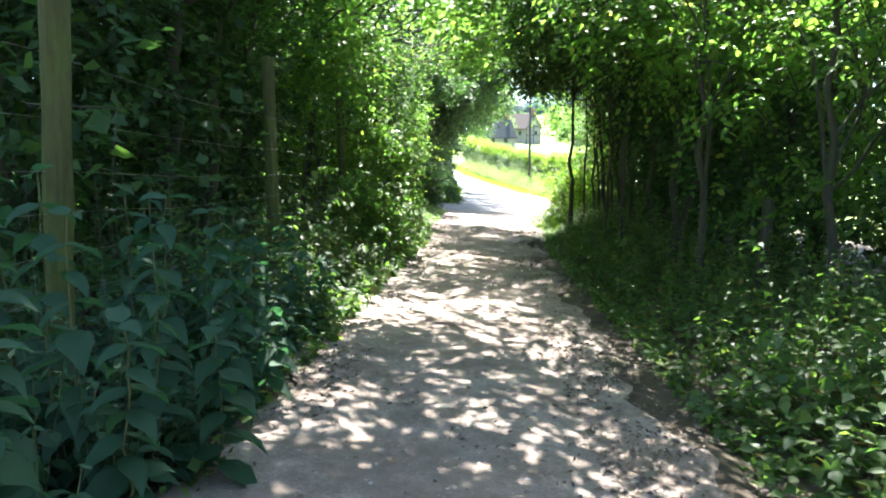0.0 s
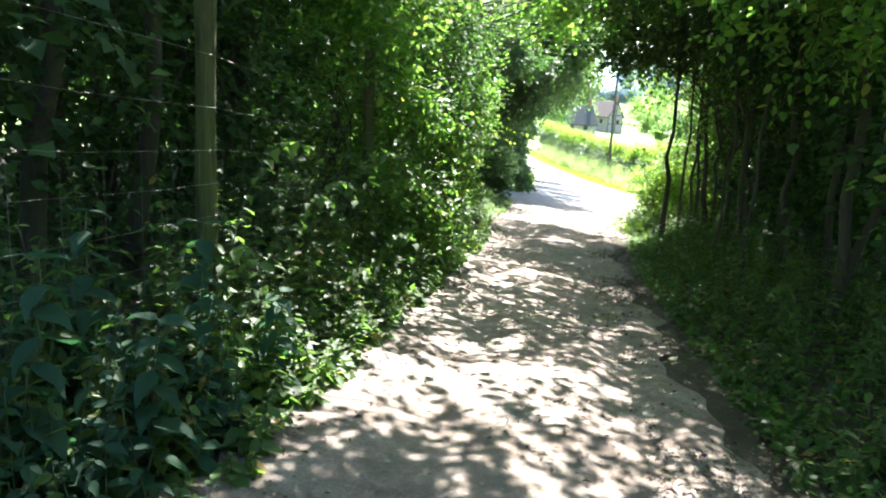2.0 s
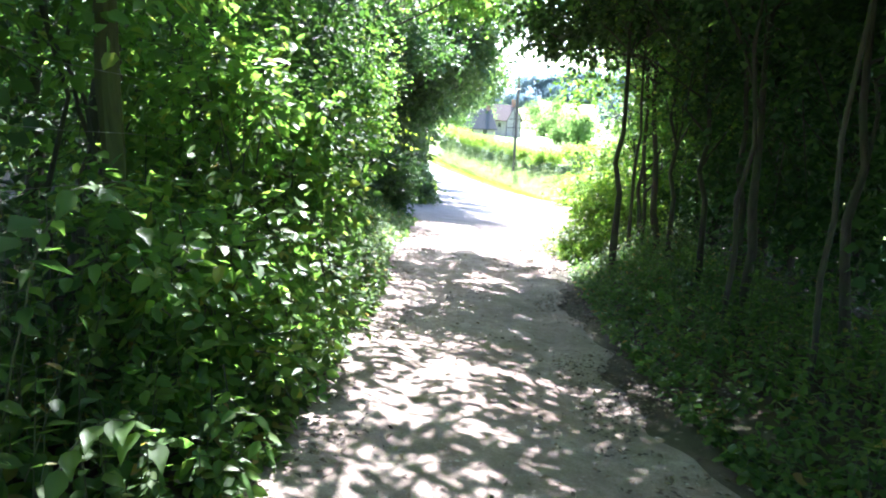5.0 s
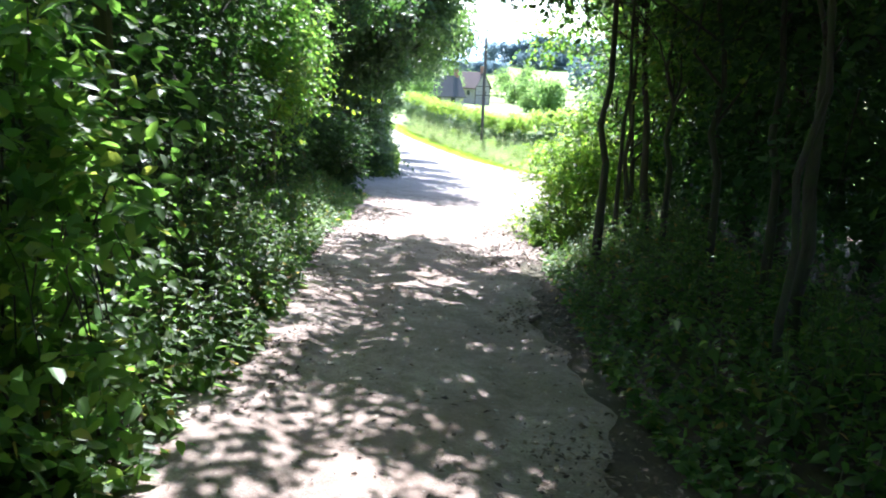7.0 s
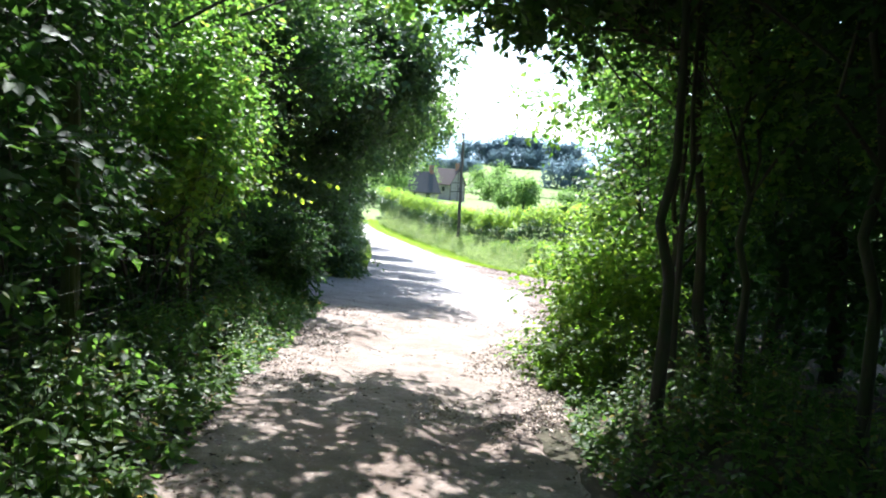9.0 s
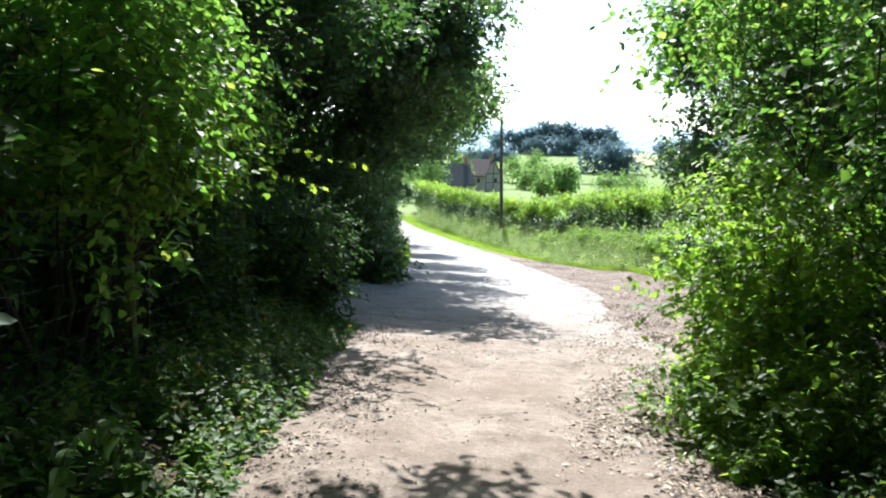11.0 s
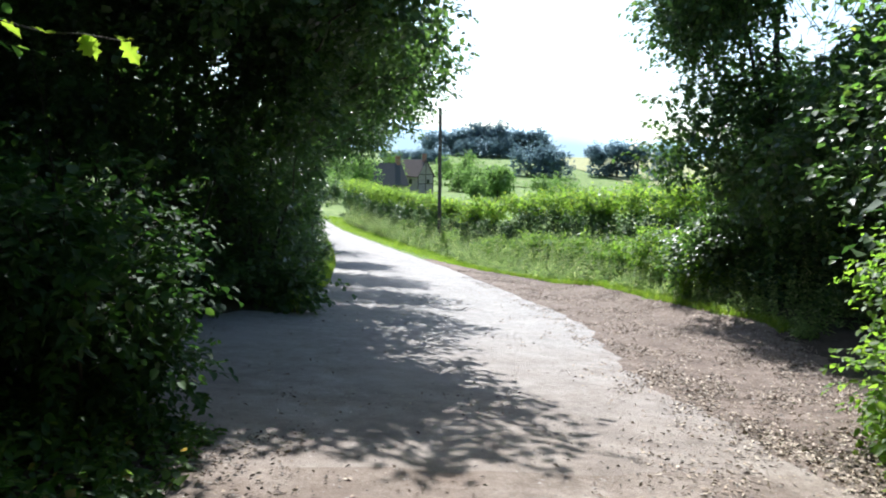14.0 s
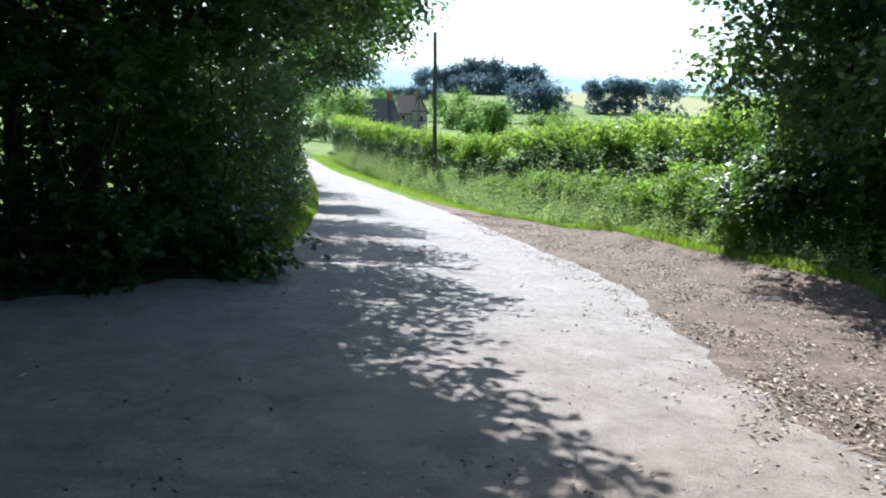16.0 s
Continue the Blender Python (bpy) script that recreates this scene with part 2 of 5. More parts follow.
def part(name, bm, mat, parent=None, label="", smooth=False):
    me = bpy.data.meshes.new(name)
    bm.normal_update()
    bm.to_mesh(me)
    bm.free()
    return finish(name, me, mat, parent, label, smooth)


def unit(v):
    return v / np.maximum(np.linalg.norm(v, axis=-1, keepdims=True), 1e-9)


FINE = (np.array([(0, 0, 0), (0.24, -0.42, 0.07), (0.64, -0.36, 0.0), (1, 0, -0.14), (0.64, 0.36, 0.0), (0.24, 0.42, 0.07)]), np.array([(0, 2, 1), (0, 3, 2), (0, 4, 3), (0, 5, 4)]))
PLAIN = (np.array([(0, 0, 0), (0.42, -0.5, 0.10), (0.42, 0.5, 0.10), (1, 0, -0.06)]), np.array([(0, 3, 1), (0, 2, 3)]))
_half = [(0.10, 0.10), (0.18, 0.34), (0.32, 0.20), (0.46, 0.50), (0.58, 0.24), (0.76, 0.34), (0.84, 0.13)]
LOBED = (np.array([(0, 0, 0)] + [(a, -b, 0.12 * b) for a, b in _half] + [(1, 0, -0.12)] + [(a, b, 0.12 * b) for a, b in _half[::-1]] + [(0.5, 0, -0.04)]), np.array([(k, 16, (k + 1) % 16) for k in range(16)]))

OVATE = (np.array([(0, 0, 0), (0.16, -0.40, 0.04), (0.42, -0.47, 0.06), (0.72, -0.24, 0.02), (1, 0, -0.2), (0.72, 0.24, 0.02), (0.42, 0.47, 0.06), (0.16, 0.40, 0.04), (0.3, 0, -0.02), (0.65, 0, -0.06)]), np.array([(0, 8, 1), (1, 8, 2), (2, 8, 9), (2, 9, 3), (3, 9, 4), (4, 9, 5), (5, 9, 6), (6, 9, 8), (6, 8, 7), (7, 8, 0)]))


def leaves(base, axis, up, length, width, form=PLAIN):
    """Corners and triangles of many leaves, from where each starts, the way it points and the way its face looks."""
    axis = unit(axis)
    side = unit(np.cross(axis, up))
    nor = np.cross(side, axis)
    shape, tris = form
    k = len(shape)
    v = base[:, None] + (axis[:, None] * shape[None, :, :1] + nor[:, None] * shape[None, :, 2:]) * length[:, None, None] + side[:, None] * shape[None, :, 1:2] * width[:, None, None]
    t = tris[None] + (np.arange(len(base)) * k)[:, None, None]
    return v.reshape(-1, 3), t.reshape(-1, 3)


def tubes(a, b, ra, rb, sides=5):
    """Tapered sticks from a to b."""
    a, b = np.asarray(a, float), np.asarray(b, float)
    d = unit(b - a)
    ref = np.where(np.abs(d[:, 2:]) > 0.9, np.array([[1.0, 0, 0]]), np.array([[0, 0, 1.0]]))
    s = unit(np.cross(d, ref))
    u = np.cross(s, d)
    ang = np.arange(sides) * 2 * np.pi / sides
    ring = s[:, None] * np.cos(ang)[None, :, None] + u[:, None] * np.sin(ang)[None, :, None]
    v = np.concatenate([a[:, None] + ring * np.asarray(ra)[:, None, None], b[:, None] + ring * np.asarray(rb)[:, None, None]], 1)
    i = np.arange(sides)
    j = (i + 1) % sides
    t = np.concatenate([np.stack([i, j, j + sides], 1), np.stack([i, j + sides, i + sides], 1)])
    return v.reshape(-1, 3), (t[None] + (np.arange(len(a)) * 2 * sides)[:, None, None]).reshape(-1, 3)


def bent_stick(rng, a, b, ra, rb, wander, steps, sides=7):
    """A limb from a to b that wanders a little, of joined rings."""
    a, b = np.asarray(a, float), np.asarray(b, float)
    f = np.linspace(0, 1, steps + 1)
    pts = a + (b - a) * f[:, None] + rng.normal(0, wander, (steps + 1, 3)) * (np.sin(f * np.pi) ** 0.5)[:, None]
    rad = ra + (rb - ra) * f ** 0.8
    d = unit(np.gradient(pts, axis=0))
    s = unit(np.cross(d, np.array([0.31, 0.93, 0.17])))
    u = np.cross(s, d)
    ang = np.arange(sides) * 2 * np.pi / sides
    v = pts[:, None] + (s[:, None] * np.cos(ang)[None, :, None] + u[:, None] * np.sin(ang)[None, :, None]) * (rad[:, None] * (1 + rng.normal(0, 0.08, (steps + 1, sides))))[:, :, None]
    i = np.arange(sides)
    j = (i + 1) % sides
    t = np.concatenate([np.concatenate([np.stack([i, j, j + sides], 1), np.stack([i, j + sides, i + sides], 1)]) + k * sides for k in range(steps)])
    return v.reshape(-1, 3), t, pts


def rod(points, radii, sides=5):
    """One bent rod along a line of points."""
    pts = np.asarray(points, float)
    rad = np.broadcast_to(np.asarray(radii, float), (len(pts),))
    d = unit(np.gradient(pts, axis=0))
    s = unit(np.cross(d, np.array([0.31, 0.17, 0.93])))
    u = np.cross(s, d)
    ang = np.arange(sides) * 2 * np.pi / sides
    v = pts[:, None] + (s[:, None] * np.cos(ang)[None, :, None] + u[:, None] * np.sin(ang)[None, :, None]) * rad[:, None, None]
    i = np.arange(sides)
    j = (i + 1) % sides
    t = np.concatenate([np.concatenate([np.stack([i, j, j + sides], 1), np.stack([i, j + sides, i + sides], 1)]) + k * sides for k in range(len(pts) - 1)])
    return v.reshape(-1, 3), t


def joined(pieces):
    vs, ts, at = [], [], 0
    for v, t in pieces:
        vs.append(v)
        ts.append(t + at)
        at += len(v)
    return np.concatenate(vs), np.concatenate(ts)


def sprays(rng, blobs, twigs, per, size, form, reach=0.5, droop=0.25, fill=0.62, aspect=0.62, core=1.3):
    """Leafy twigs over a crown made of several lumps. Each lump: centre and half-axes."""
    blobs = np.asarray(blobs, float)
    area = (blobs[:, 3] * blobs[:, 4] + blobs[:, 3] * blobs[:, 5] + blobs[:, 4] * blobs[:, 5])
    pick = rng.choice(len(blobs), twigs, p=area / area.sum())
    c, r = blobs[pick, :3], blobs[pick, 3:]
    out = unit(rng.normal(size=(twigs, 3)))
    rad = fill + (1.05 - fill) * rng.random(twigs) ** 0.6
    start = c + out * r * rad[:, None]
    way = unit(out * 0.8 + rng.normal(0, 0.55, (twigs, 3)) + np.array([0, 0, -droop]))
    length = reach * rng.uniform(0.5, 1.2, twigs)
    f = (np.arange(per) + 0.5) / per
    p = start[:, None] + way[:, None] * (f[None] * length[:, None])[:, :, None]
    p[:, :, 2] -= 0.25 * droop * (f[None] ** 2 * length[:, None])
    n = twigs * per
    p = p.reshape(-1, 3) + rng.normal(0, size * 0.25, (n, 3))
    w = np.repeat(way, per, 0)
    flat = unit(np.cross(w, np.array([0, 0, 1.0])) + 1e-6)
    turn = np.tile(np.where(np.arange(per) % 2 == 0, 1.0, -1.0), twigs)
    axis = unit(w * 0.55 + flat * turn[:, None] * 0.8 + rng.normal(0, 0.3, (n, 3)) + np.array([0, 0, -0.15]))
    up = unit(np.array([0, 0, 0.9]) + 0.35 * np.repeat(out, per, 0) + rng.normal(0, 0.42, (n, 3)))
    ln = size * rng.uniform(0.65, 1.3, n)
    v, t = leaves(p, axis, up, ln, ln * aspect * rng.uniform(0.8, 1.2, n), form)
    k = int(twigs * core * 1.5)
    if k:
        # the shaded inner leaves
        pick = rng.choice(len(blobs), k, p=area / area.sum())
        q = blobs[pick, :3] + unit(rng.normal(size=(k, 3))) * blobs[pick, 3:] * ((0.8 * fill if core < 2 else 0.8) * rng.random(k) ** 0.4)[:, None]
        big = size * rng.uniform(0.9, 1.3, k)
        v, t = joined([(v, t), leaves(q, rng.normal(size=(k, 3)), rng.normal(size=(k, 3)) + np.array([0, 0, 0.5]), big, big * 0.75, PLAIN)])
    return v, t, start, p.reshape(twigs, per, 3)[:, -1]


def empty(name, x, y, label, category, group="", kind="", z=None):
    ob = new(name)
    ob.location = (x, y, gz(x, y) if z is None else z)
    return tagged(ob, label, category, group, kind)


def shrub(rng, name, x, y, lumps, twigs, per, size, mat, label, category="bush", group="", form=FINE, stems=5, stem_r=0.02, reach=0.5, droop=0.25, fill=0.55, twig_share=0.25, aspect=0.62, kind=""):
    """A bush: several stems from one base, twigs, and a leafy crown of the given lumps (relative to its base)."""
    root = empty(name, x, y, label, category, group, kind)
    v, t, a, b = sprays(rng, lumps, twigs, per, size, form, reach, droop, fill, aspect)
    finish("foliage", mesh_of("foliage", v, t), mat, root)["kind"] = "stuff"
    lumps = np.asarray(lumps, float)
    for i in range(stems):
        lump = lumps[i % len(lumps)]
        top = lump[:3] + rng.normal(0, 0.35, 3) * lump[3:] + np.array([0, 0, 0.3 * lump[5]])
        foot = np.array([rng.normal(0, 0.13), rng.normal(0, 0.13), -0.06])
        sv, st, _ = bent_stick(rng, foot, top, stem_r * rng.uniform(0.7, 1.3), stem_r * 0.25, 0.07, 6, 6)
        finish("stem", mesh_of("stem", sv, st), M_BARK, root, smooth=True)
    keep = rng.random(len(a)) < twig_share
    if keep.any():
        back = lumps[rng.integers(0, len(lumps), keep.sum()), :3]
        inner = a[keep] + (back - a[keep]) * 0.25
        tv, tt = joined([tubes(inner, a[keep], np.full(keep.sum(), 0.006), np.full(keep.sum(), 0.0035), 3), tubes(a[keep], b[keep], np.full(keep.sum(), 0.0035), np.full(keep.sum(), 0.0015), 3)])
        finish("branchwork", mesh_of("branchwork", tv, tt), M_BARK, root)["kind"] = "stuff"
    return root


def tree(rng, name, x, y, height, trunk_r, lumps, twigs, per, size, mat, label, group="", form=PLAIN, core=1.3, lean=(0, 0), limbs=6, reach=0.7, droop=0.3, fill=0.5, bare=0.4, twig_share=0.12, aspect=0.62):
    """A tree: a tapered trunk, limbs that reach into the lumps of its crown, twigs and leaves."""
    root = empty(name, x, y, label, "tree", group)
    tv, tt, line = bent_stick(rng, (0, 0, -0.15), (lean[0], lean[1], height * 0.85), trunk_r, trunk_r * 0.25, height * 0.007, 10, 9)
    finish("trunk", mesh_of("trunk", tv, tt), M_BARK, root, smooth=True)
    lumps = np.asarray(lumps, float)
    for i in range(limbs):
        lump = lumps[i % len(lumps)]
        k = int(np.clip(np.round(10 * rng.uniform(bare, 0.9)), 1, 10))
        lv, lt, _ = bent_stick(rng, line[k], lump[:3] + rng.normal(0, 0.25, 3) * lump[3:], trunk_r * (1 - 0.07 * k) * 0.5, trunk_r * 0.1, 0.1, 6, 6)
        finish("limb", mesh_of("limb", lv, lt), M_BARK, root, smooth=True)
    v, t, a, b = sprays(rng, lumps, twigs, per, size, form, reach, droop, fill, aspect, core)
    crown = finish("crown", mesh_of("crown", v, t), mat, root)
    crown["kind"] = "stuff"
    keep = rng.random(len(a)) < twig_share
    if keep.any():
        back = lumps[rng.integers(0, len(lumps), keep.sum()), :3]
        inner = a[keep] + (back - a[keep]) * 0.3
        wv, wt = joined([tubes(inner, a[keep], np.full(keep.sum(), 0.010), np.full(keep.sum(), 0.005), 3), tubes(a[keep], b[keep], np.full(keep.sum(), 0.005), np.full(keep.sum(), 0.002), 3)])
        finish("branchwork", mesh_of("branchwork", wv, wt), M_BARK, root)["kind"] = "stuff"
    return root


def lumpy(rng, n, cx, cy, cz, sx, sy, sz, r0, r1, flat=0.8):
    """n lumps scattered in a box round a middle."""
    out = []
    for _ in range(n):
        r = rng.uniform(r0, r1)
        out.append((cx + rng.uniform(-sx, sx), cy + rng.uniform(-sy, sy), cz + rng.uniform(-sz, sz), r, r * rng.uniform(0.8, 1.2), r * flat * rng.uniform(0.8, 1.2)))
    return out


def stuff(name, v, t, mat, label, category):
    return tagged(finish(name, mesh_of(name, v, t), mat), label, category, "", "stuff")


# ---- ground, track and road ----
def sheet(name, xs, ys, mat, lift=0.0, keep=None, label="", category=""):
    X, Y = np.meshgrid(xs, ys)
    Z = ground_z(X, Y) + (lift(X, Y) if callable(lift) else lift)
    nx, ny = len(xs), len(ys)
    i = (np.arange(ny - 1)[:, None] * nx + np.arange(nx - 1)[None]).ravel()
    t = np.concatenate([np.stack([i, i + 1, i + nx + 1], 1), np.stack([i, i + nx + 1, i + nx], 1)])
    ob = finish(name, mesh_of(name, np.stack([X.ravel(), Y.ravel(), Z.ravel()], 1), t), mat, smooth=True)
    return tagged(ob, label, category, "", "structure")


gx = np.concatenate([-np.geomspace(2600, 14.5, 26), np.arange(-14, 16.01, 0.75), np.geomspace(16.7, 2600, 26)])
gy = np.concatenate([-np.geomspace(900, 10.5, 14), np.arange(-10, 50.01, 0.75), np.geomspace(50.7, 2600, 60)])
def under_lane(x, y):
    return (x > np.maximum(left_edge(y), -1.6) - 0.1) & (x < right_edge(y) - 0.3) & (y < 112)


def ground_lift(x, y):
    hedged = (x > -13.4) & (x < 11.9) & (y > -9.4) & (y < 38.4)
    return -0.09 * (hedged | under_lane(x, y))


sheet("ground", gx, gy, M_FIELD, ground_lift, label="green meadow ground on a gentle hillside", category="ground")


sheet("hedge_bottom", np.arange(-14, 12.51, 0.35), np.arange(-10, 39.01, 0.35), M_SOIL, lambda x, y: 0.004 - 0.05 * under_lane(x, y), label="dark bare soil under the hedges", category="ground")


def strip(name, ys, edge_a, edge_b, across, mat, lift, label, category):
    """A surface that lies between two lines along the lane, that thins out at its edges."""
    a, b = edge_a(ys), edge_b(ys)
    f = np.linspace(0, 1, across)
    X = a[:, None] + (b - a)[:, None] * f[None]
    Y = np.repeat(ys[:, None], len(f), 1)
    Z = ground_z(X, Y) + lift
    Z[:, 0] -= lift * 0.7
    Z[:, -1] -= lift * 0.7
    nx = len(f)
    i = (np.arange(len(ys) - 1)[:, None] * nx + np.arange(nx - 1)[None]).ravel()
    t = np.concatenate([np.stack([i, i + 1, i + nx + 1], 1), np.stack([i, i + nx + 1, i + nx], 1)])
    ob = finish(name, mesh_of(name, np.stack([X.ravel(), Y.ravel(), Z.ravel()], 1), t), mat, smooth=True)
    return tagged(ob, label, category, "", "structure")


def ragged(y, s, k):
    return k * (np.sin(y * 1.7 + s) * 0.5 + np.sin(y * 4.3 + 2.1 * s) * 0.3 + np.sin(y * 9.7 + 1.3 * s) * 0.2)


VERGE_EDGE = [(20, 2.6), (22, 2.9), (24.4, 3.6), (26, 4.4), (28, 5.6), (31, 7.6), (34, 9.3), (37, 10.3), (42, 10.2), (47, 10.2), (51, 9.0), (55, 7.2), (60, 5.7), (66, 4.5), (72, 3.3), (80, 1.4), (98, -1.7)]
strip("verge", np.arange(21, 60, 0.2), lambda y: right_edge(y) - 0.6 + ragged(y, 5.1, 0.35), lambda y: lerp_table(y, VERGE_EDGE) + ragged(y, 0.8, 0.25), 30, M_VERGE, 0.020, "brown earth lay-by strewn with dead leaves", "verge")
ROAD_L = [(27.5, -0.5), (28.6, -0.5), (29.6, -2.2), (30.2, -9), (33.6, -9), (34.4, -2.6), (35.0, -1.95), (36.6, -0.3), (44, 0.2), (52, 0.4), (60, 0.3), (70, -0.2), (80, -2.2), (90, -3.8), (98, -5.4), (112, -9.7)]
ROAD_R = [(27.5, 4.7), (30, 4.75), (32, 5.0), (36, 5.9), (39, 6.3), (47, 6.3), (55, 5.9), (63, 4.7), (70, 3.4), (80, 1.1), (90, -0.5), (98, -2.0), (112, -6.3)]


def lane_left(y):
    return np.where(y <= 27.51, left_edge(np.minimum(y, 28.4)) - 0.08 + ragged(y, 0.3, 0.2), lerp_table(y, ROAD_L) + ragged(y, 0.3, 0.2))


def lane_right(y):
    return np.where(y <= 27.51, right_edge(y) + 0.1 - 0.32 * np.clip((24 - y) / 3, 0, 1) + ragged(y, 1.9, 0.2), lerp_table(y, ROAD_R) + ragged(y, 1.9, 0.2) * np.clip(1.6 - y / 40, 0.4, 1))


strip("track", np.arange(-10, 27.501, 0.125), lane_left, lane_right, 44, M_TRACK, 0.028, "pale trodden earth track with dark damp patches", "track")
strip("road", np.concatenate([np.arange(27.5, 40, 0.125), np.arange(40, 112, 0.5)]), lane_left, lane_right, 44, M_ROAD, 0.028, "pale worn tarmac lane with crumbling edges", "road")

# ---- left side: fence, bushes and trees ----
rng = np.random.default_rng(7)
POSTS = [(-2.05, -0.5), (-1.97, 3.4), (-1.83, 7.3), (-1.7, 11.3), (-1.6, 15.2), (-1.6, 19.0), (-1.75, 22.8), (-1.7, 26.6)]


def fence_post(x, y, height, radius, lean=0.0):
    root = empty("fence_post", x, y, "tall round softwood fence post, greenish with algae", "post", "posts of the deer fence")
    v, t, line = bent_stick(rng, (0, 0, -0.3), (lean + rng.normal(0, 0.02), rng.normal(0, 0.02), height), radius, radius * 0.93, 0.004, 8, 14)
    bm = bmesh.new()
    vs = [bm.verts.new(p) for p in v]
    for f in t:
        bm.faces.new([vs[k] for k in f])
    rim = vs[-14:]
    top = bm.verts.new((line[-1][0], line[-1][1], line[-1][2] + 0.02))
    for k in range(14):
        bm.faces.new((rim[k], rim[(k + 1) % 14], top))
    part("pole", bm, M_POST, root, smooth=False)
    for h in WIRE_HEIGHTS:
        bm = bmesh.new()
        bmesh.ops.create_cube(bm, size=1, matrix=Matrix.Translation((radius + 0.003, 0, h)) @ Matrix.Diagonal((0.008, 0.03, 0.006, 1)))
        part("staple", bm, M_WIRE, root)
    return root


WIRE_HEIGHTS = [0.25, 0.42, 0.6, 0.8, 1.0, 1.2, 1.45, 1.75]
for px, py in POSTS:
    fence_post(px, py, 2.35 if py < 20 else 1.5, 0.065, 0.2 if py == 3.4 else 0.0)
wire_fence = empty("wire_fence", POSTS[0][0], POSTS[0][1], "rusty galvanised wire stock fence between tall posts", "fence", z=0)
for h in WIRE_HEIGHTS:
    a, b = [], []
    for (x0, y0), (x1, y1) in zip(POSTS[:-1], POSTS[1:]):
        p = np.linspace((x0 + 0.072, y0, gz(x0, y0) + h), (x1 + 0.072, y1, gz(x1, y1) + h), 7)
        p[1:-1, 2] -= 0.03 * np.sin(np.linspace(0, np.pi, 7))[1:-1] * (1 if h > 0.5 else 0.3)
        p[1:-1] += rng.normal(0, 0.006, (5, 3))
        a.append(p[:-1])
        b.append(p[1:])
    line = np.concatenate([np.concatenate(a), b[-1][-1:]]) - np.array(wire_fence.location)
    v, t = rod(line, 0.0015, 4)
    finish("wire", mesh_of("wire", v, t), M_WIRE, wire_fence)
a, b = [], []
for (x0, y0), (x1, y1) in zip(POSTS[:-1], POSTS[1:]):
    for f in np.arange(0.02, 1, 0.077):
        x, y = x0 + (x1 - x0) * f + 0.072, y0 + (y1 - y0) * f
        a.append((x, y, gz(x, y) + 0.2))
        b.append((x, y, gz(x, y) + 1.2))
v, t = tubes(np.array(a) - np.array(wire_fence.location), np.array(b) - np.array(wire_fence.location), np.full(len(a), 0.0011), np.full(len(a), 0.0011), 3)
finish("wire_mesh", mesh_of("wire_mesh", v, t), M_WIRE, wire_fence)["kind"] = "stuff"

# tall bushes that push through the fence
rng = np.random.default_rng(101)
for y in np.arange(5.4, 26.8, 1.7):
    # near and dim hazels get the dark leaf: their shade is painted in
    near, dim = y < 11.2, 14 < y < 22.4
    x = -3.6 if near else -2.35 - 0.75 * np.clip((y - 17.5) / 4, 0, 1) * (y < 22.4) - 0.2 * (y > 22.4) + rng.uniform(-0.3, 0.15)
    lumps = lumpy(rng, 4, 0.2, 0, 2.3, 0.35, 0.6, 0.8, 0.75, 1.05) + lumpy(rng, 3, 0.6 if near else 0.75 if y > 18 else 0.35, 0, 2.6 if near or y > 22 else 1.3, 0.2, 0.7, 0.4 if near else 0.6, 0.45, 0.7) + lumpy(rng, 2, 0.6, 0, 3.4, 0.4, 0.6, 0.4, 0.7, 1.0)
    if near:
        lumps += lumpy(rng, 3, 0.1, 0, 0.8, 0.4, 0.7, 0.3, 0.5, 0.7)
    if y > 18.5:
        lumps += lumpy(rng, 4, 0.95 if y > 22 else 0.6, 0, 3.1, 0.3, 0.8, 0.5, 0.45, 0.7)
    shrub(rng, "hazel_bush", x, y, lumps, 360 if y > 23 else 500, 10, 0.088, M_HOLLY_SHADE if near or dim else M_HAZEL, "leafy green hazel bush growing through the wire fence", "bush", "hedge behind the fence", form=PLAIN if near else FINE, stems=6, stem_r=0.026, reach=0.55, aspect=0.7)
for y in np.arange(5.2, 30, 2.7):
    x = (-4.4 if y < 13 else -5.7) + rng.uniform(-0.4, 0.4)
    lumps = lumpy(rng, 7, 0.3, 0, 4.2, 1.2, 1.3, 2.2, 1.2, 1.7) + lumpy(rng, 4, 0.4, 0, 1.2, 1.0, 1.3, 0.6, 0.9, 1.2)
    tree(rng, "hedge_tree", x, y, 7.5, 0.12, lumps, 640, 8, 0.13, M_HOLLY_SHADE, "dark leafy hedgerow tree behind the fence", "trees behind the fence", aspect=0.75)
# sunlit saplings and brambles that lean out at the edge of the track
rng = np.random.default_rng(102)
for x, y, h in [(-1.3, 11.0, 1.1), (-1.2, 11.9, 1.7), (-1.15, 12.9, 1.8)]:
    lumps = lumpy(rng, 5, 0.05, 0, h * 0.45, 0.2, 0.4, h * 0.25, 0.25, 0.4) + lumpy(rng, 4, 0.05, 0, h * 0.95, 0.2, 0.4, h * 0.2, 0.22, 0.36)
    shrub(rng, "edge_sapling", x, y, lumps, 240, 8, 0.085, M_HAZEL, "sunlit yellow-green sapling leaning over the track edge", "bush", "saplings at the track edge", stems=4, stem_r=0.012, reach=0.35, aspect=0.66)
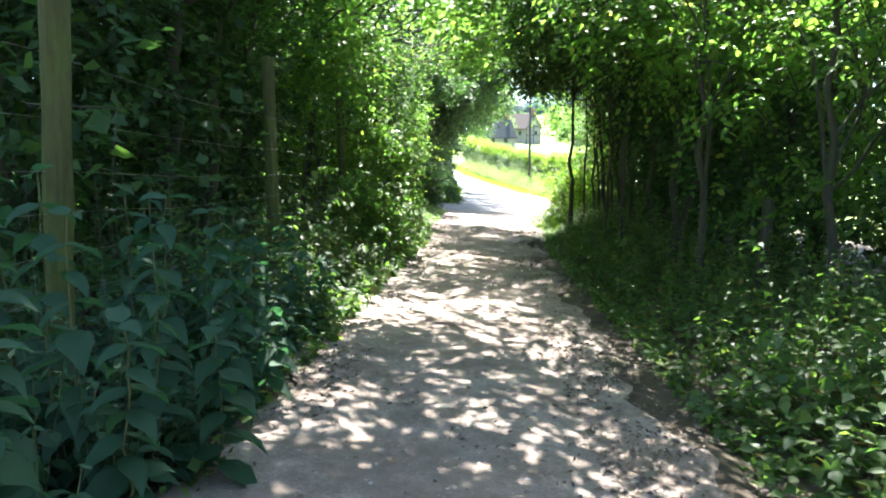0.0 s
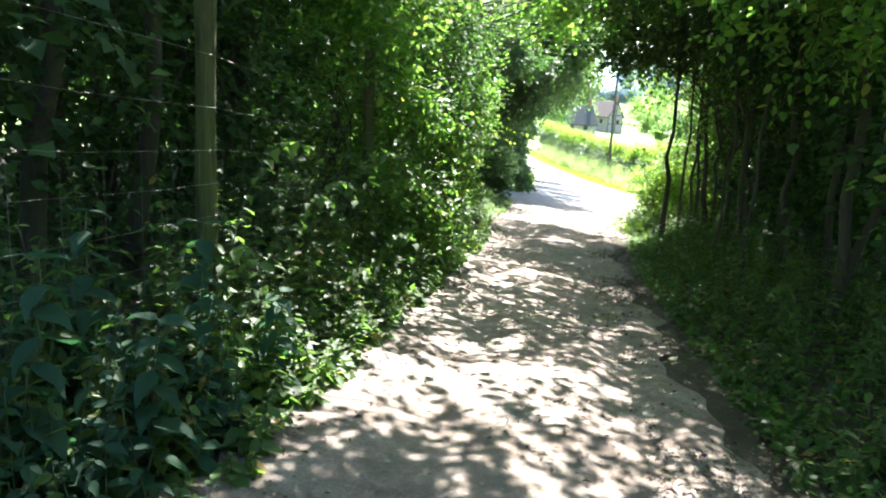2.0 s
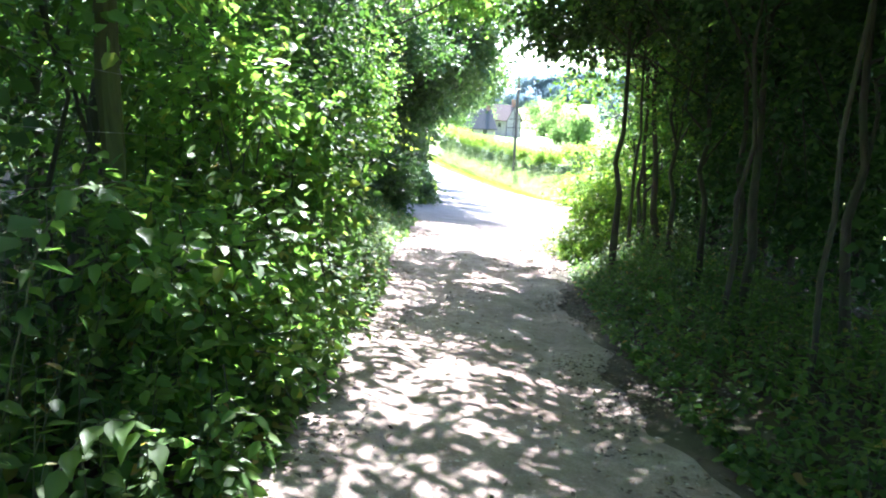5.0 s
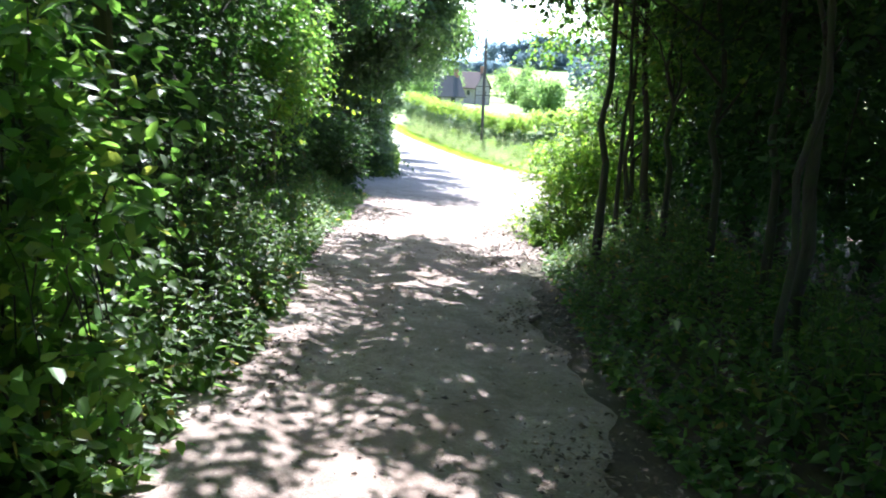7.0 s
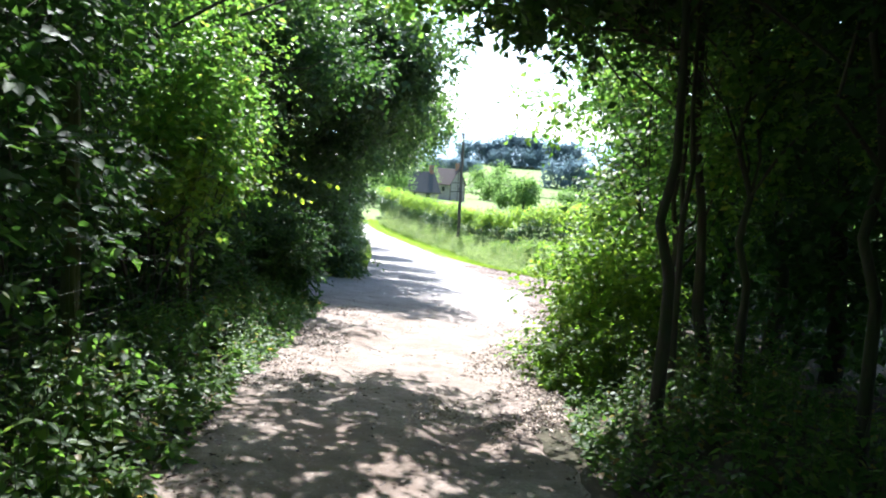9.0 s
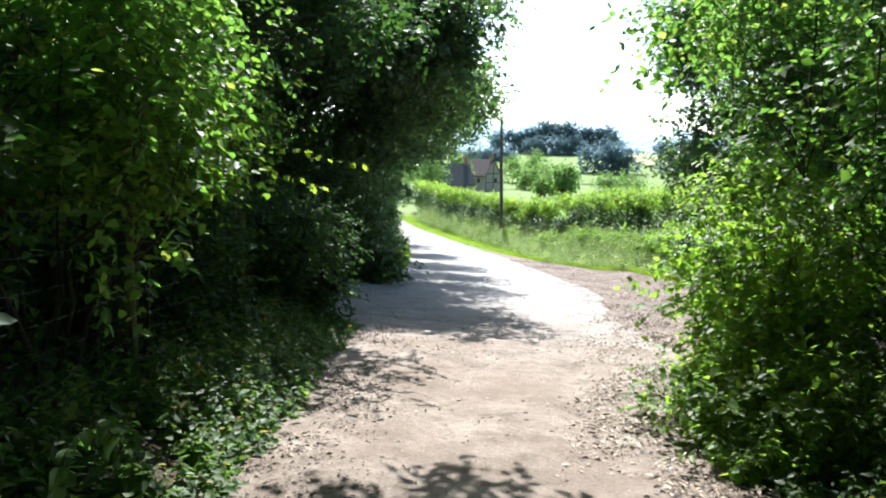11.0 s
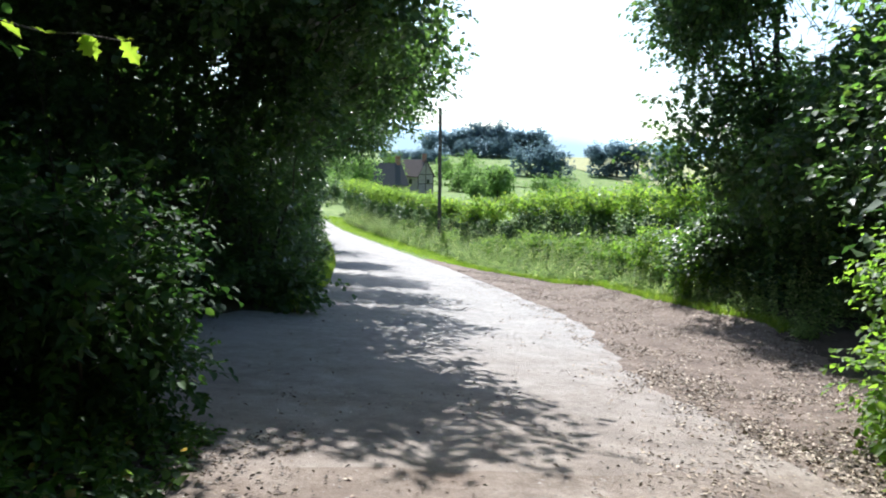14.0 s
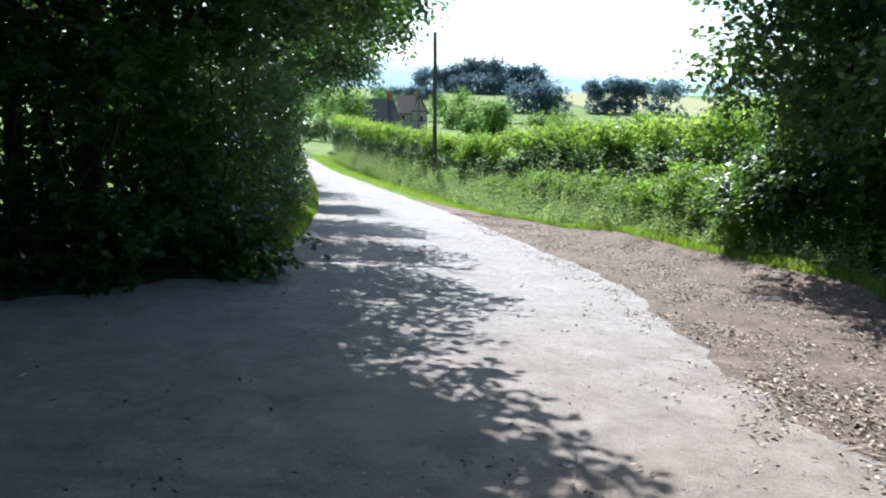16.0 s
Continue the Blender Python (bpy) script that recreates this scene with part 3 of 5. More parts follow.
# crowns that arch over the track, several added out of view for their shade
rng = np.random.default_rng(103)
for x, y, reach_x, base_z, twigs in [(-3.0, 7.2, 2.9, 4.9, 1250), (-3.0, 8.4, 3.0, 5.0, 1100), (-3.2, 10.6, 3.6, 5.3, 220), (-2.8, 13.0, 2.9, 4.9, 200), (-3.0, 15.8, 3.9, 4.9, 430), (-2.9, 18.2, 4.2, 4.9, 520), (-3.0, 20.4, 4.1, 5.2, 640), (-3.0, 22.0, 3.7, 5.3, 460), (-3.2, 23.6, 4.4, 5.2, 560), (-4.4, 12.4, 1.5, 5.0, 450), (-4.2, 10.0, 1.4, 4.6, 420), (-4.2, 14.8, 1.5, 5.0, 700), (-3.4, 8.0, 1.9, 4.8, 800), (-4.6, 26.2, 1.6, 5.0, 900), (-4.8, 24.2, 2.2, 4.8, 600)]:
    lumps = lumpy(rng, 9, reach_x, 0, base_z, 1.4, 1.5, 0.5, 0.4, 0.75, 0.6) + lumpy(rng, 2 if 9 < y < 24 else 5, 0.5, 0, base_z + 1.3, 1.0, 1.3, 0.9, 0.9 if not 9 < y < 24 else 0.6, 1.3 if not 9 < y < 24 else 0.8, 0.7)
    tree(rng, "field_maple", x, y, base_z + 1.8, 0.09, lumps, twigs, 10, 0.115, M_HAZEL, "slender tree arching its leafy crown over the track", "trees arching over the track", core=1.4, lean=(0.7, 0), limbs=8, reach=0.6, bare=0.5, aspect=0.8)
tree(rng, "field_maple", -3.6, 28.3, 6.4, 0.09, lumpy(rng, 8, 3.0, 0.3, 4.7, 0.9, 1.0, 0.4, 0.6, 0.85, 0.6) + lumpy(rng, 2, 1.2, 0, 5.6, 0.6, 0.8, 0.4, 0.6, 0.8), 280, 10, 0.115, M_HOLLY_SHADE, "slender tree arching its leafy crown over the track", "trees arching over the track", lean=(0.7, 0), limbs=8, reach=0.6, bare=0.5, aspect=0.8)
# loose bush at the end of the fence, sunlight put in by a brighter leaf
shrub(rng, "hazel_bush", -1.95, 23.5, lumpy(rng, 8, 0.3, 0, 2.6, 0.3, 0.7, 0.8, 0.3, 0.5), 330, 10, 0.1, M_ELDER, "loose sunlit hazel bush at the end of the fence", "bush", "hedge behind the fence", stems=6, stem_r=0.016, reach=0.5, aspect=0.72)
# a long spray of leaves that reaches out over the track
rng = np.random.default_rng(104)
spray = empty("hanging_branch", -1.8, 25.3, "long thin branch with bright yellow-green leaves", "branch")
for h0, h1, x1, y1 in [(2.35, 2.02, 1.83, -0.33), (2.2, 1.8, 1.48, -1.19), (2.6, 2.45, 1.2, 0.2)]:
    v, t, line = bent_stick(rng, (0, 0, h0), (x1, y1, h1), 0.008, 0.002, 0.02, 14, 5)
    finish("twig", mesh_of("twig", v, t), M_BARK, spray, smooth=True)
    for p in line[3:]:
        for s in rng.choice([-1, -1, 1, 1, 0.2], rng.integers(1, 4), replace=False):
            v, t = leaves(np.array([p]), np.array([[0.35, s * 0.7, -0.5]]) + rng.normal(0, 0.3, (1, 3)), np.array([[0.1, 0.7, 0.6]]) + rng.normal(0, 0.25, (1, 3)), np.array([rng.uniform(0.06, 0.11)]), np.array([rng.uniform(0.055, 0.085)]), LOBED)
            finish("leaf", mesh_of("leaf", v, t), M_YOUNG, spray)

# ---- right side: trees, bank and undergrowth ----
rng = np.random.default_rng(201)
for y in [1.6, 7.0, 8.6, 12.0, 13.6, 15.2, 16.8, 18.2, 20.6, 22.2]:
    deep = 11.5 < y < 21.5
    x = right_edge(y) + (1.75 if deep else 2.1 if y == 7.0 else 1.15) + rng.uniform(-0.1, 0.35)
    lumps = lumpy(rng, 5, 0.4, 0, 3.7 if deep else 3.0, 0.5, 0.9, 0.7, 0.8, 1.1) + lumpy(rng, 5, -1.5 if deep else -0.7, 0, 5.0, 1.0, 0.9, 0.4, 0.8, 1.1, 0.7) + (lumpy(rng, 2, 1.0, 0, 1.5, 0.3, 0.7, 0.4, 0.6, 0.8) if y < 20 else [])
    # between y 10 and 20 the bank's shade is put into a darker leaf
    tree(rng, "young_hazel_tree", x, y, 5.4, 0.06, lumps, 640, 9, 0.1, M_HAZEL if y < 10 or y > 20 else M_HOLLY_SHADE, "slim dark-barked tree with low leafy branches on the bank", "trees on the shady bank", form=FINE if y < 10 else PLAIN, lean=(-0.3, 0.1), limbs=7, reach=0.55, bare=0.4 if deep else 0.25, aspect=0.7)
# bare stems in front of the wood
rng = np.random.default_rng(105)
for x, y, r in [(3.25, 19.5, 0.07), (3.75, 20.4, 0.045), (4.3, 21.6, 0.05), (3.2, 14.6, 0.035), (3.0, 12.6, 0.03)]:
    tree(rng, "bank_stem_tree", x, y, 6.0, r, lumpy(rng, 5, -0.3, 0.2, 5.0, 0.8, 0.8, 0.5, 0.7, 1.0, 0.7), 380, 9, 0.11, M_HOLLY_SHADE, "slim tree with a long bare dark stem on the bank", "trees on the shady bank", lean=(rng.uniform(-0.15, 0.15), 0.1), limbs=5, bare=0.65, aspect=0.7)
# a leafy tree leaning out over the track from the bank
tree(rng, "field_maple", 4.7, 21.6, 6.2, 0.085, lumpy(rng, 10, -2.0, 0.2, 4.5, 0.9, 0.9, 0.4, 0.35, 0.6, 0.7) + lumpy(rng, 3, -0.6, 0, 5.2, 0.7, 0.8, 0.4, 0.6, 0.8), 520, 10, 0.115, M_HOLLY_SHADE, "slender tree arching its leafy crown over the track", "trees arching over the track", lean=(-0.6, 0), limbs=9, reach=0.5, bare=0.55, aspect=0.8)
# a tree that forks low down
rng = np.random.default_rng(106)
fork = tree(rng, "forked_tree", 3.3, 10.4, 5.6, 0.075, lumpy(rng, 7, 0.1, 0, 4.0, 0.9, 0.9, 0.6, 0.8, 1.1), 620, 9, 0.1, M_HAZEL, "dark slim tree forking into two stems on the bank", "trees on the shady bank", form=FINE, lean=(-0.25, 0.1), limbs=5, bare=0.55, aspect=0.7)
fv, ft, _ = bent_stick(rng, (0, 0, 0.5), (1.0, 0.2, 4.2), 0.05, 0.02, 0.04, 8, 8)
finish("second_trunk", mesh_of("second_trunk", fv, ft), M_BARK, fork, smooth=True)
for y in np.arange(-3, 27, 2.6):
    x = right_edge(min(y, 21)) + 3.7 + rng.uniform(-0.4, 0.5)
    # past y 11 high lumps are added above the view to shade the bank
    lumps = lumpy(rng, 8, 0, 0, 3.9, 1.2, 1.4, 2.4, 1.2, 1.7) + (lumpy(rng, 7, -1.0, 0, 7.2, 1.6, 1.4, 1.0, 1.2, 1.7, 0.7) if y > 11 else []) + lumpy(rng, 3, 0, 0, 1.0, 1.0, 1.2, 0.5, 0.9, 1.2)
    tree(rng, "woodland_tree", x, y, 7.0, 0.13, lumps, 900 if y > 11 else 620, 8, 0.14, M_HOLLY_SHADE, "dark woodland tree in deep shade", "trees of the shady wood", core=2.0, aspect=0.75)
# tall trees added with crowns above the view to shade the bank
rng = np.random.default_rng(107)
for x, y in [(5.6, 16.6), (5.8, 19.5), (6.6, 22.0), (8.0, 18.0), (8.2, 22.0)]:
    tree(rng, "shading_tree", x, y, 8.6, 0.14, lumpy(rng, 10, -0.6, 0.2, 7.6, 1.7, 1.6, 0.5, 1.1, 1.5, 0.6), 620, 9, 0.17, M_HOLLY_SHADE, "added tall tree, high crown out of view to shade the wood", "trees of the shady wood", core=2.0, limbs=7, bare=0.65, aspect=0.75, twig_share=0.05)
# unseen tree added ahead of the wood to keep sun off the bank
for x, y in [(7.6, 24.4)]:
    tree(rng, "woodland_tree", x, y, 9.0, 0.15, lumpy(rng, 9, 0, 0, 4.4, 1.1, 1.3, 2.4, 1.1, 1.6) + lumpy(rng, 4, -0.5, 0, 7.6, 1.2, 1.2, 0.8, 1.1, 1.5), 700, 8, 0.15, M_HOLLY_SHADE, "dark woodland tree in deep shade", "trees of the shady wood", aspect=0.75)
for side in (-1, 1):
    for y in np.arange(-8, 31, 3.6):
        x = -8.6 if side < 0 else 9.3 - (0.6 if y > 20 else 0)
        lumps = lumpy(rng, 9, 0, 0, 3.6, 1.3, 1.8, 2.8, 1.4, 1.9)
        tree(rng, "woodland_tree", x + rng.uniform(-0.4, 0.4), y, 7.0, 0.15, lumps, 330, 7, 0.2, M_HOLLY_SHADE, "dark woodland tree in deep shade", "trees of the shady wood", aspect=0.8, twig_share=0)
# unseen row behind the start, added to close the lane in
for x in (-6.5, -3.2, 0.2, 3.4, 6.6):
    tree(rng, "woodland_tree", x, -11 + rng.uniform(-0.5, 0.5), 7.0, 0.15, lumpy(rng, 9, 0, 0, 3.6, 1.5, 1.2, 2.8, 1.4, 1.8), 230, 6, 0.26, M_HOLLY_SHADE, "dark woodland tree in deep shade", "trees of the shady wood", aspect=0.8, twig_share=0)
# sunlit bushes at the mouth of the track
rng = np.random.default_rng(108)
for x, y, h in [(3.45, 22.6, 0.8), (3.85, 23.5, 1.1), (4.35, 24.5, 1.3), (4.8, 25.6, 1.5), (5.5, 26.8, 1.5), (6.2, 27.8, 1.4)]:
    lumps = lumpy(rng, 6, 0, 0, h * 0.42, 0.3, 0.5, h * 0.3, 0.45, 0.65) + (lumpy(rng, 5, 0.15, 0, h * 1.15, 0.4, 0.5, h * 0.35, 0.5, 0.85) if h > 1 else [])
    shrub(rng, "elder_bush", x, y, lumps, 740 if h > 1 else 420, 10, 0.08, M_ELDER, "bright sunlit bush at the mouth of the track", "bush", "bushes at the mouth of the track", reach=0.4, aspect=0.72)
tree(rng, "young_ash", 6.5, 28.0, 6.5, 0.07, lumpy(rng, 9, -0.3, 0, 4.2, 0.9, 0.8, 1.9, 0.6, 0.9), 1000, 10, 0.095, M_HAZEL, "young leafy tree over the sunlit bushes", "young trees at the mouth", form=FINE, limbs=9, aspect=0.7)
tree(rng, "young_ash", 5.0, 24.9, 5.0, 0.045, lumpy(rng, 6, -1.4, -0.1, 4.2, 0.5, 0.5, 0.35, 0.25, 0.4) + lumpy(rng, 3, -0.4, 0, 4.6, 0.5, 0.5, 0.4, 0.35, 0.5), 120, 10, 0.1, M_HAZEL, "slender young tree with loose sunlit branches", "young trees at the mouth", form=FINE, core=0.3, limbs=9, aspect=0.7)

# old post in the bank
old_post = empty("old_post", 3.5, 8.0, "short dark weathered wooden post in the bank", "post")
v, t, line = bent_stick(rng, (0, 0, -0.3), (0.03, 0.02, 1.12), 0.065, 0.058, 0.004, 7, 12)
finish("shaft", mesh_of("shaft", v, t), M_BARK, old_post, smooth=True)
bm = bmesh.new()
bmesh.ops.create_cone(bm, cap_ends=True, segments=12, radius1=0.06, radius2=0.035, depth=0.03, matrix=Matrix.Translation((0.03, 0.02, 1.13)))
part("weathered_top", bm, M_BARK, old_post)

# ---- junction: hedge across the side lane and along the road ----
rng = np.random.default_rng(202)
for x in np.arange(-12, -0.4, 1.4):
    lumps = lumpy(rng, 6, 0, 0.3, 3.0, 0.8, 0.4, 1.5, 0.8, 1.1) + lumpy(rng, 6, 0, -0.1, 0.9, 0.9, 0.3, 0.5, 0.55, 0.75) + lumpy(rng, 5, 0, 0, 0.4, 0.9, 0.2, 0.12, 0.4, 0.55) + (lumpy(rng, 4, 0, 0.4, 5.3, 0.9, 0.4, 0.7, 0.8, 1.2) if x > -8 else [])
    shrub(rng, "holly_bush", x, (35.0 if x < -2.6 else 37.3 + 0.95 * min(x + 0.3, 0)) + rng.uniform(-0.1, 0.2), lumps, 820 if x > -7 else 420, 9, 0.14, M_OAK, "dense dark evergreen hedge bush in shade", "bush", "tall hedge along the road", form=PLAIN, reach=0.4, stem_r=0.04, aspect=0.75)
    lumps = lumpy(rng, 5, 0, -0.3, 3.0, 0.8, 0.4, 1.5, 0.8, 1.1) + lumpy(rng, 4, 0, 0, 0.9, 0.9, 0.3, 0.5, 0.55, 0.75)
    if x < -4:
        shrub(rng, "holly_bush", x, 28.0 + rng.uniform(-0.2, 0.1), lumps, 320, 9, 0.13, M_HOLLY_SHADE, "dense dark evergreen hedge bush in shade", "bush", "hedge beside the side lane", form=PLAIN, reach=0.4, stem_r=0.04, aspect=0.75)
shrub(rng, "holly_bush", -13.5, 32.5, lumpy(rng, 12, 0, 0, 2.9, 0.6, 2.6, 2.2, 1.0, 1.5), 900, 9, 0.14, M_HOLLY_SHADE, "dense dark evergreen bush closing the side lane", "bush", "hedge beside the side lane", form=PLAIN)
shrub(rng, "holly_bush", -2.2, 25.3, lumpy(rng, 7, 0.2, 0, 0.9, 0.45, 0.8, 0.5, 0.45, 0.65), 560, 10, 0.085, M_HOLLY_SHADE, "low dark bush at the end of the wire fence", "bush", "hedge beside the side lane", form=FINE, reach=0.4)
shrub(rng, "holly_bush", -1.5, 27.6, lumpy(rng, 6, 0.2, 0, 1.1, 0.4, 0.8, 0.5, 0.5, 0.75), 600, 10, 0.085, M_HOLLY_SHADE, "low dark bush at the corner of the side lane", "bush", "hedge beside the side lane", form=FINE, reach=0.4)
for x, y, h in [(-1.15, 28.35, 0.9), (-2.5, 26.6, 1.5), (-2.1, 28.2, 1.5), (-2.7, 24.4, 1.2)]:
    shrub(rng, "holly_bush", x, y, lumpy(rng, 8, 0, 0, h * 0.55, 0.35, 0.5, h * 0.4, 0.4, 0.6), 360, 9, 0.09, M_HOLLY_SHADE, "dense dark bush at the corner of the side lane", "bush", "hedge beside the side lane", form=FINE, reach=0.35)
for y in np.arange(38.0, 96, 1.9):
    x = left_edge(y) - 1.5
    lumps = lumpy(rng, 6, 0, 0, 2.6, 0.35, 0.9, 1.6, 0.75, 1.0) + lumpy(rng, 5, 0.3, 0, 0.8, 0.25, 0.9, 0.4, 0.5, 0.65)
    shrub(rng, "holly_bush", x, y, lumps, 340 if y < 52 else 200, 9, 0.12 if y < 52 else 0.15, M_OAK, "dense dark evergreen hedge bush in shade", "bush", "tall hedge along the road", form=PLAIN, reach=0.4, stem_r=0.04, aspect=0.75)
for x, y, out, dy, rx, top in [(-1.7, 38.2, 2.4, -1.2, 1.7, 7.8), (-2.0, 39.4, 3.6, -4.4, 1.2, 8.2), (-4.2, 39.2, 0.8, -5.6, 1.8, 8.4), (-2.9, 38.8, 2.4, -4.2, 1.3, 8.2), (-4.6, 28.2, 2.2, 2.2, 1.4, 7.2), (-6.6, 28.0, 0.6, 2.4, 1.6, 8.2), (-8.5, 39.2, 0.8, -3.6, 1.8, 8.6), (-5.4, 39.0, 1.0, -4.4, 1.6, 9.0), (-2.0, 41.5, 3.3, 0, 1.7, 7.8), (-1.9, 46.5, 3.3, 0, 1.6, 7.6), (-1.9, 52, 3.4, 0, 1.6, 7.6), (-2.0, 58, 3.5, 0, 1.6, 7.6), (-2.5, 65, 3.4, 0, 1.5, 7.4), (-3.4, 72, 3.0, 0, 1.4, 7.2), (-5.4, 80, 1.4, 0, 1.2, 7.0), (-7.4, 88, 1.4, 0, 1.2, 7.0)]:
    lumps = lumpy(rng, 8, out, dy, top * 0.82, rx, 1.7, 1.0, 1.0, 1.4) + lumpy(rng, 5, out * 0.5, dy * 0.5, top, 1.2, 1.5, 0.6, 1.0, 1.4)
    tree(rng, "hedge_oak", x, y, top, 0.2, lumps, 1150 if y < 42 else 780 if y < 60 else 560, 9, 0.155, M_OAK, "tall dark tree leaning its crown over the road", "trees over the road", core=2.6, lean=(0.6, 0), limbs=9, reach=0.7, bare=0.55, aspect=0.75)
for y in np.arange(40, 76, 4.5):
    x = left_edge(y) - 5.2
    tree(rng, "woodland_tree", x, y, 7.0, 0.15, lumpy(rng, 9, 0, 0, 4.0, 1.4, 2.0, 2.8, 1.3, 1.8), 280, 7, 0.22, M_HOLLY_SHADE, "dark woodland tree in deep shade", "trees behind the road hedge", core=2.6, aspect=0.8, twig_share=0)
for x in np.arange(-12.5, -2.5, 2.8):
    tree(rng, "woodland_tree", x, 40.6 + rng.uniform(-0.4, 0.4), 8.0, 0.15, lumpy(rng, 9, 0, 0, 2.6, 1.4, 1.2, 2.2, 1.2, 1.7) + lumpy(rng, 6, 0, -0.6, 6.2, 1.4, 1.4, 1.3, 1.2, 1.7), 680, 8, 0.2, M_HOLLY_SHADE, "dark woodland tree in deep shade", "trees behind the road hedge", core=2.6, aspect=0.8, twig_share=0)
# hedge that closes the far bend
for k in range(7):
    x, y = -9.0 + 2.0 * k, 115.5 - 0.55 * k
    shrub(rng, "holly_bush", x, y, lumpy(rng, 7, 0, 0, 1.5, 0.7, 0.5, 0.9, 0.7, 1.0), 260, 8, 0.16, M_OAK, "dense dark hedge bush at the far bend of the lane", "bush", "hedge at the far bend", form=PLAIN, reach=0.4, stem_r=0.03, aspect=0.75)
# big shady trees beside the lay-by
rng = np.random.default_rng(109)
for x, y, top in [(12.2, 40.4, 9.8), (13.2, 36.4, 9.6), (12.2, 31.8, 7.6)]:
    lumps = lumpy(rng, 20, -0.6, 0, top * 0.58, 2.1, 1.7, top * 0.34, 1.2, 1.7) + lumpy(rng, 6, 0.2, 0, 1.2, 1.5, 1.3, 0.5, 0.8, 1.1)
    tree(rng, "lane_tree", x, y, top, 0.2, lumps, 2200, 9, 0.165, M_OAK, "broad leafy tree shading the lay-by", "trees by the lay-by", core=3.6, limbs=9, aspect=0.75)
for x, y, h in [(11.9, 45.6, 1.8), (11.3, 41.8, 1.0), (12.0, 43.4, 1.8)]:
    lumps = lumpy(rng, 6, 0, 0, h * 0.6, 0.5, 0.6, h * 0.35, 0.55, 0.75)
    shrub(rng, "elder_bush", x, y, lumps, 520, 9, 0.11, M_ELDER, "sunlit young elder bush in the verge", "bush", "bushes in the verge", form=PLAIN, reach=0.45, aspect=0.7)
# dark bushes under the lay-by trees
for x, y, h in [(12.3, 38.6, 2.2), (12.9, 36.6, 2.4), (12.4, 34.4, 2.2), (12.0, 32.4, 1.8), (13.8, 40.6, 2.4)]:
    shrub(rng, "lane_bush", x, y, lumpy(rng, 8, 0, 0, h * 0.5, 0.6, 0.8, h * 0.35, 0.6, 0.85), 420, 9, 0.13, M_HOLLY_SHADE, "dark leafy bush in the shade of the lay-by trees", "bush", "bushes under the lay-by trees", form=PLAIN, reach=0.4, aspect=0.75)
# field hedge, its shaded front and sunlit top painted as two leaf colours
rng = np.random.default_rng(110)
HEDGE = [(34, 12.6), (42, 13.0), (50, 13.2), (58, 12.2), (66, 9.6), (72, 7.7), (80, 5.2), (90, 3.0), (100, 1.6)]
for y in np.concatenate([np.arange(42, 70, 1.6), np.arange(70, 98, 2.1)]):
    x = lerp_table(y, HEDGE)
    tall = rng.uniform(-0.1, 0.25) + (0.35 if y > 72 else 0)
    lumps = lumpy(rng, 8, 0.1, 0, 1.25 + tall, 0.4, 0.9, 0.85, 0.5, 0.75)
    bush = shrub(rng, "field_hedge_bush", x, y, lumps, 280, 8, 0.12, M_OAK, "sunlit clipped hawthorn hedge bush beside the field", "bush", "field hedge", form=PLAIN, reach=0.4, aspect=0.8, twig_share=0.1)
    # top layer in the brighter leaf stands for sun on the hedge
    v, t, _, _ = sprays(rng, lumpy(rng, 7, 0.1, 0, 2.58 + tall, 0.5, 0.85, 0.2, 0.35, 0.55), 190, 8, 0.12, PLAIN, 0.45, -0.2, 0.5, 0.8, 0.6)
    finish("sunlit_top", mesh_of("sunlit_top", v, t), M_HEDGE_SUNLIT, bush, "bright yellow-green hedge top, sunlight put into its leaf colour")["kind"] = "stuff"
# utility pole
pole = empty("utility_pole", 7.35, 68.6, "weathered dark wooden utility pole in the hedge bank", "pole")
v, t, _ = bent_stick(rng, (0, 0, -0.5), (-0.1, 0, 9.0), 0.14, 0.10, 0.01, 12, 14)
finish("shaft", mesh_of("shaft", v, t), M_POLE, pole, smooth=True)
bm = bmesh.new()
bmesh.ops.create_cone(bm, cap_ends=True, segments=14, radius1=0.115, radius2=0.03, depth=0.08, matrix=Matrix.Translation((-0.1, 0, 9.03)))
part("cap", bm, M_POLE, pole)


# ---- undergrowth ----
def spread(rng, n, y0, y1, xa, xb, power=1.0):
    """n places between two lines along the lane."""
    y = rng.uniform(y0, y1, n)
    f = rng.random(n) ** power
    x = xa(y) + (xb(y) - xa(y)) * f
    return x, y


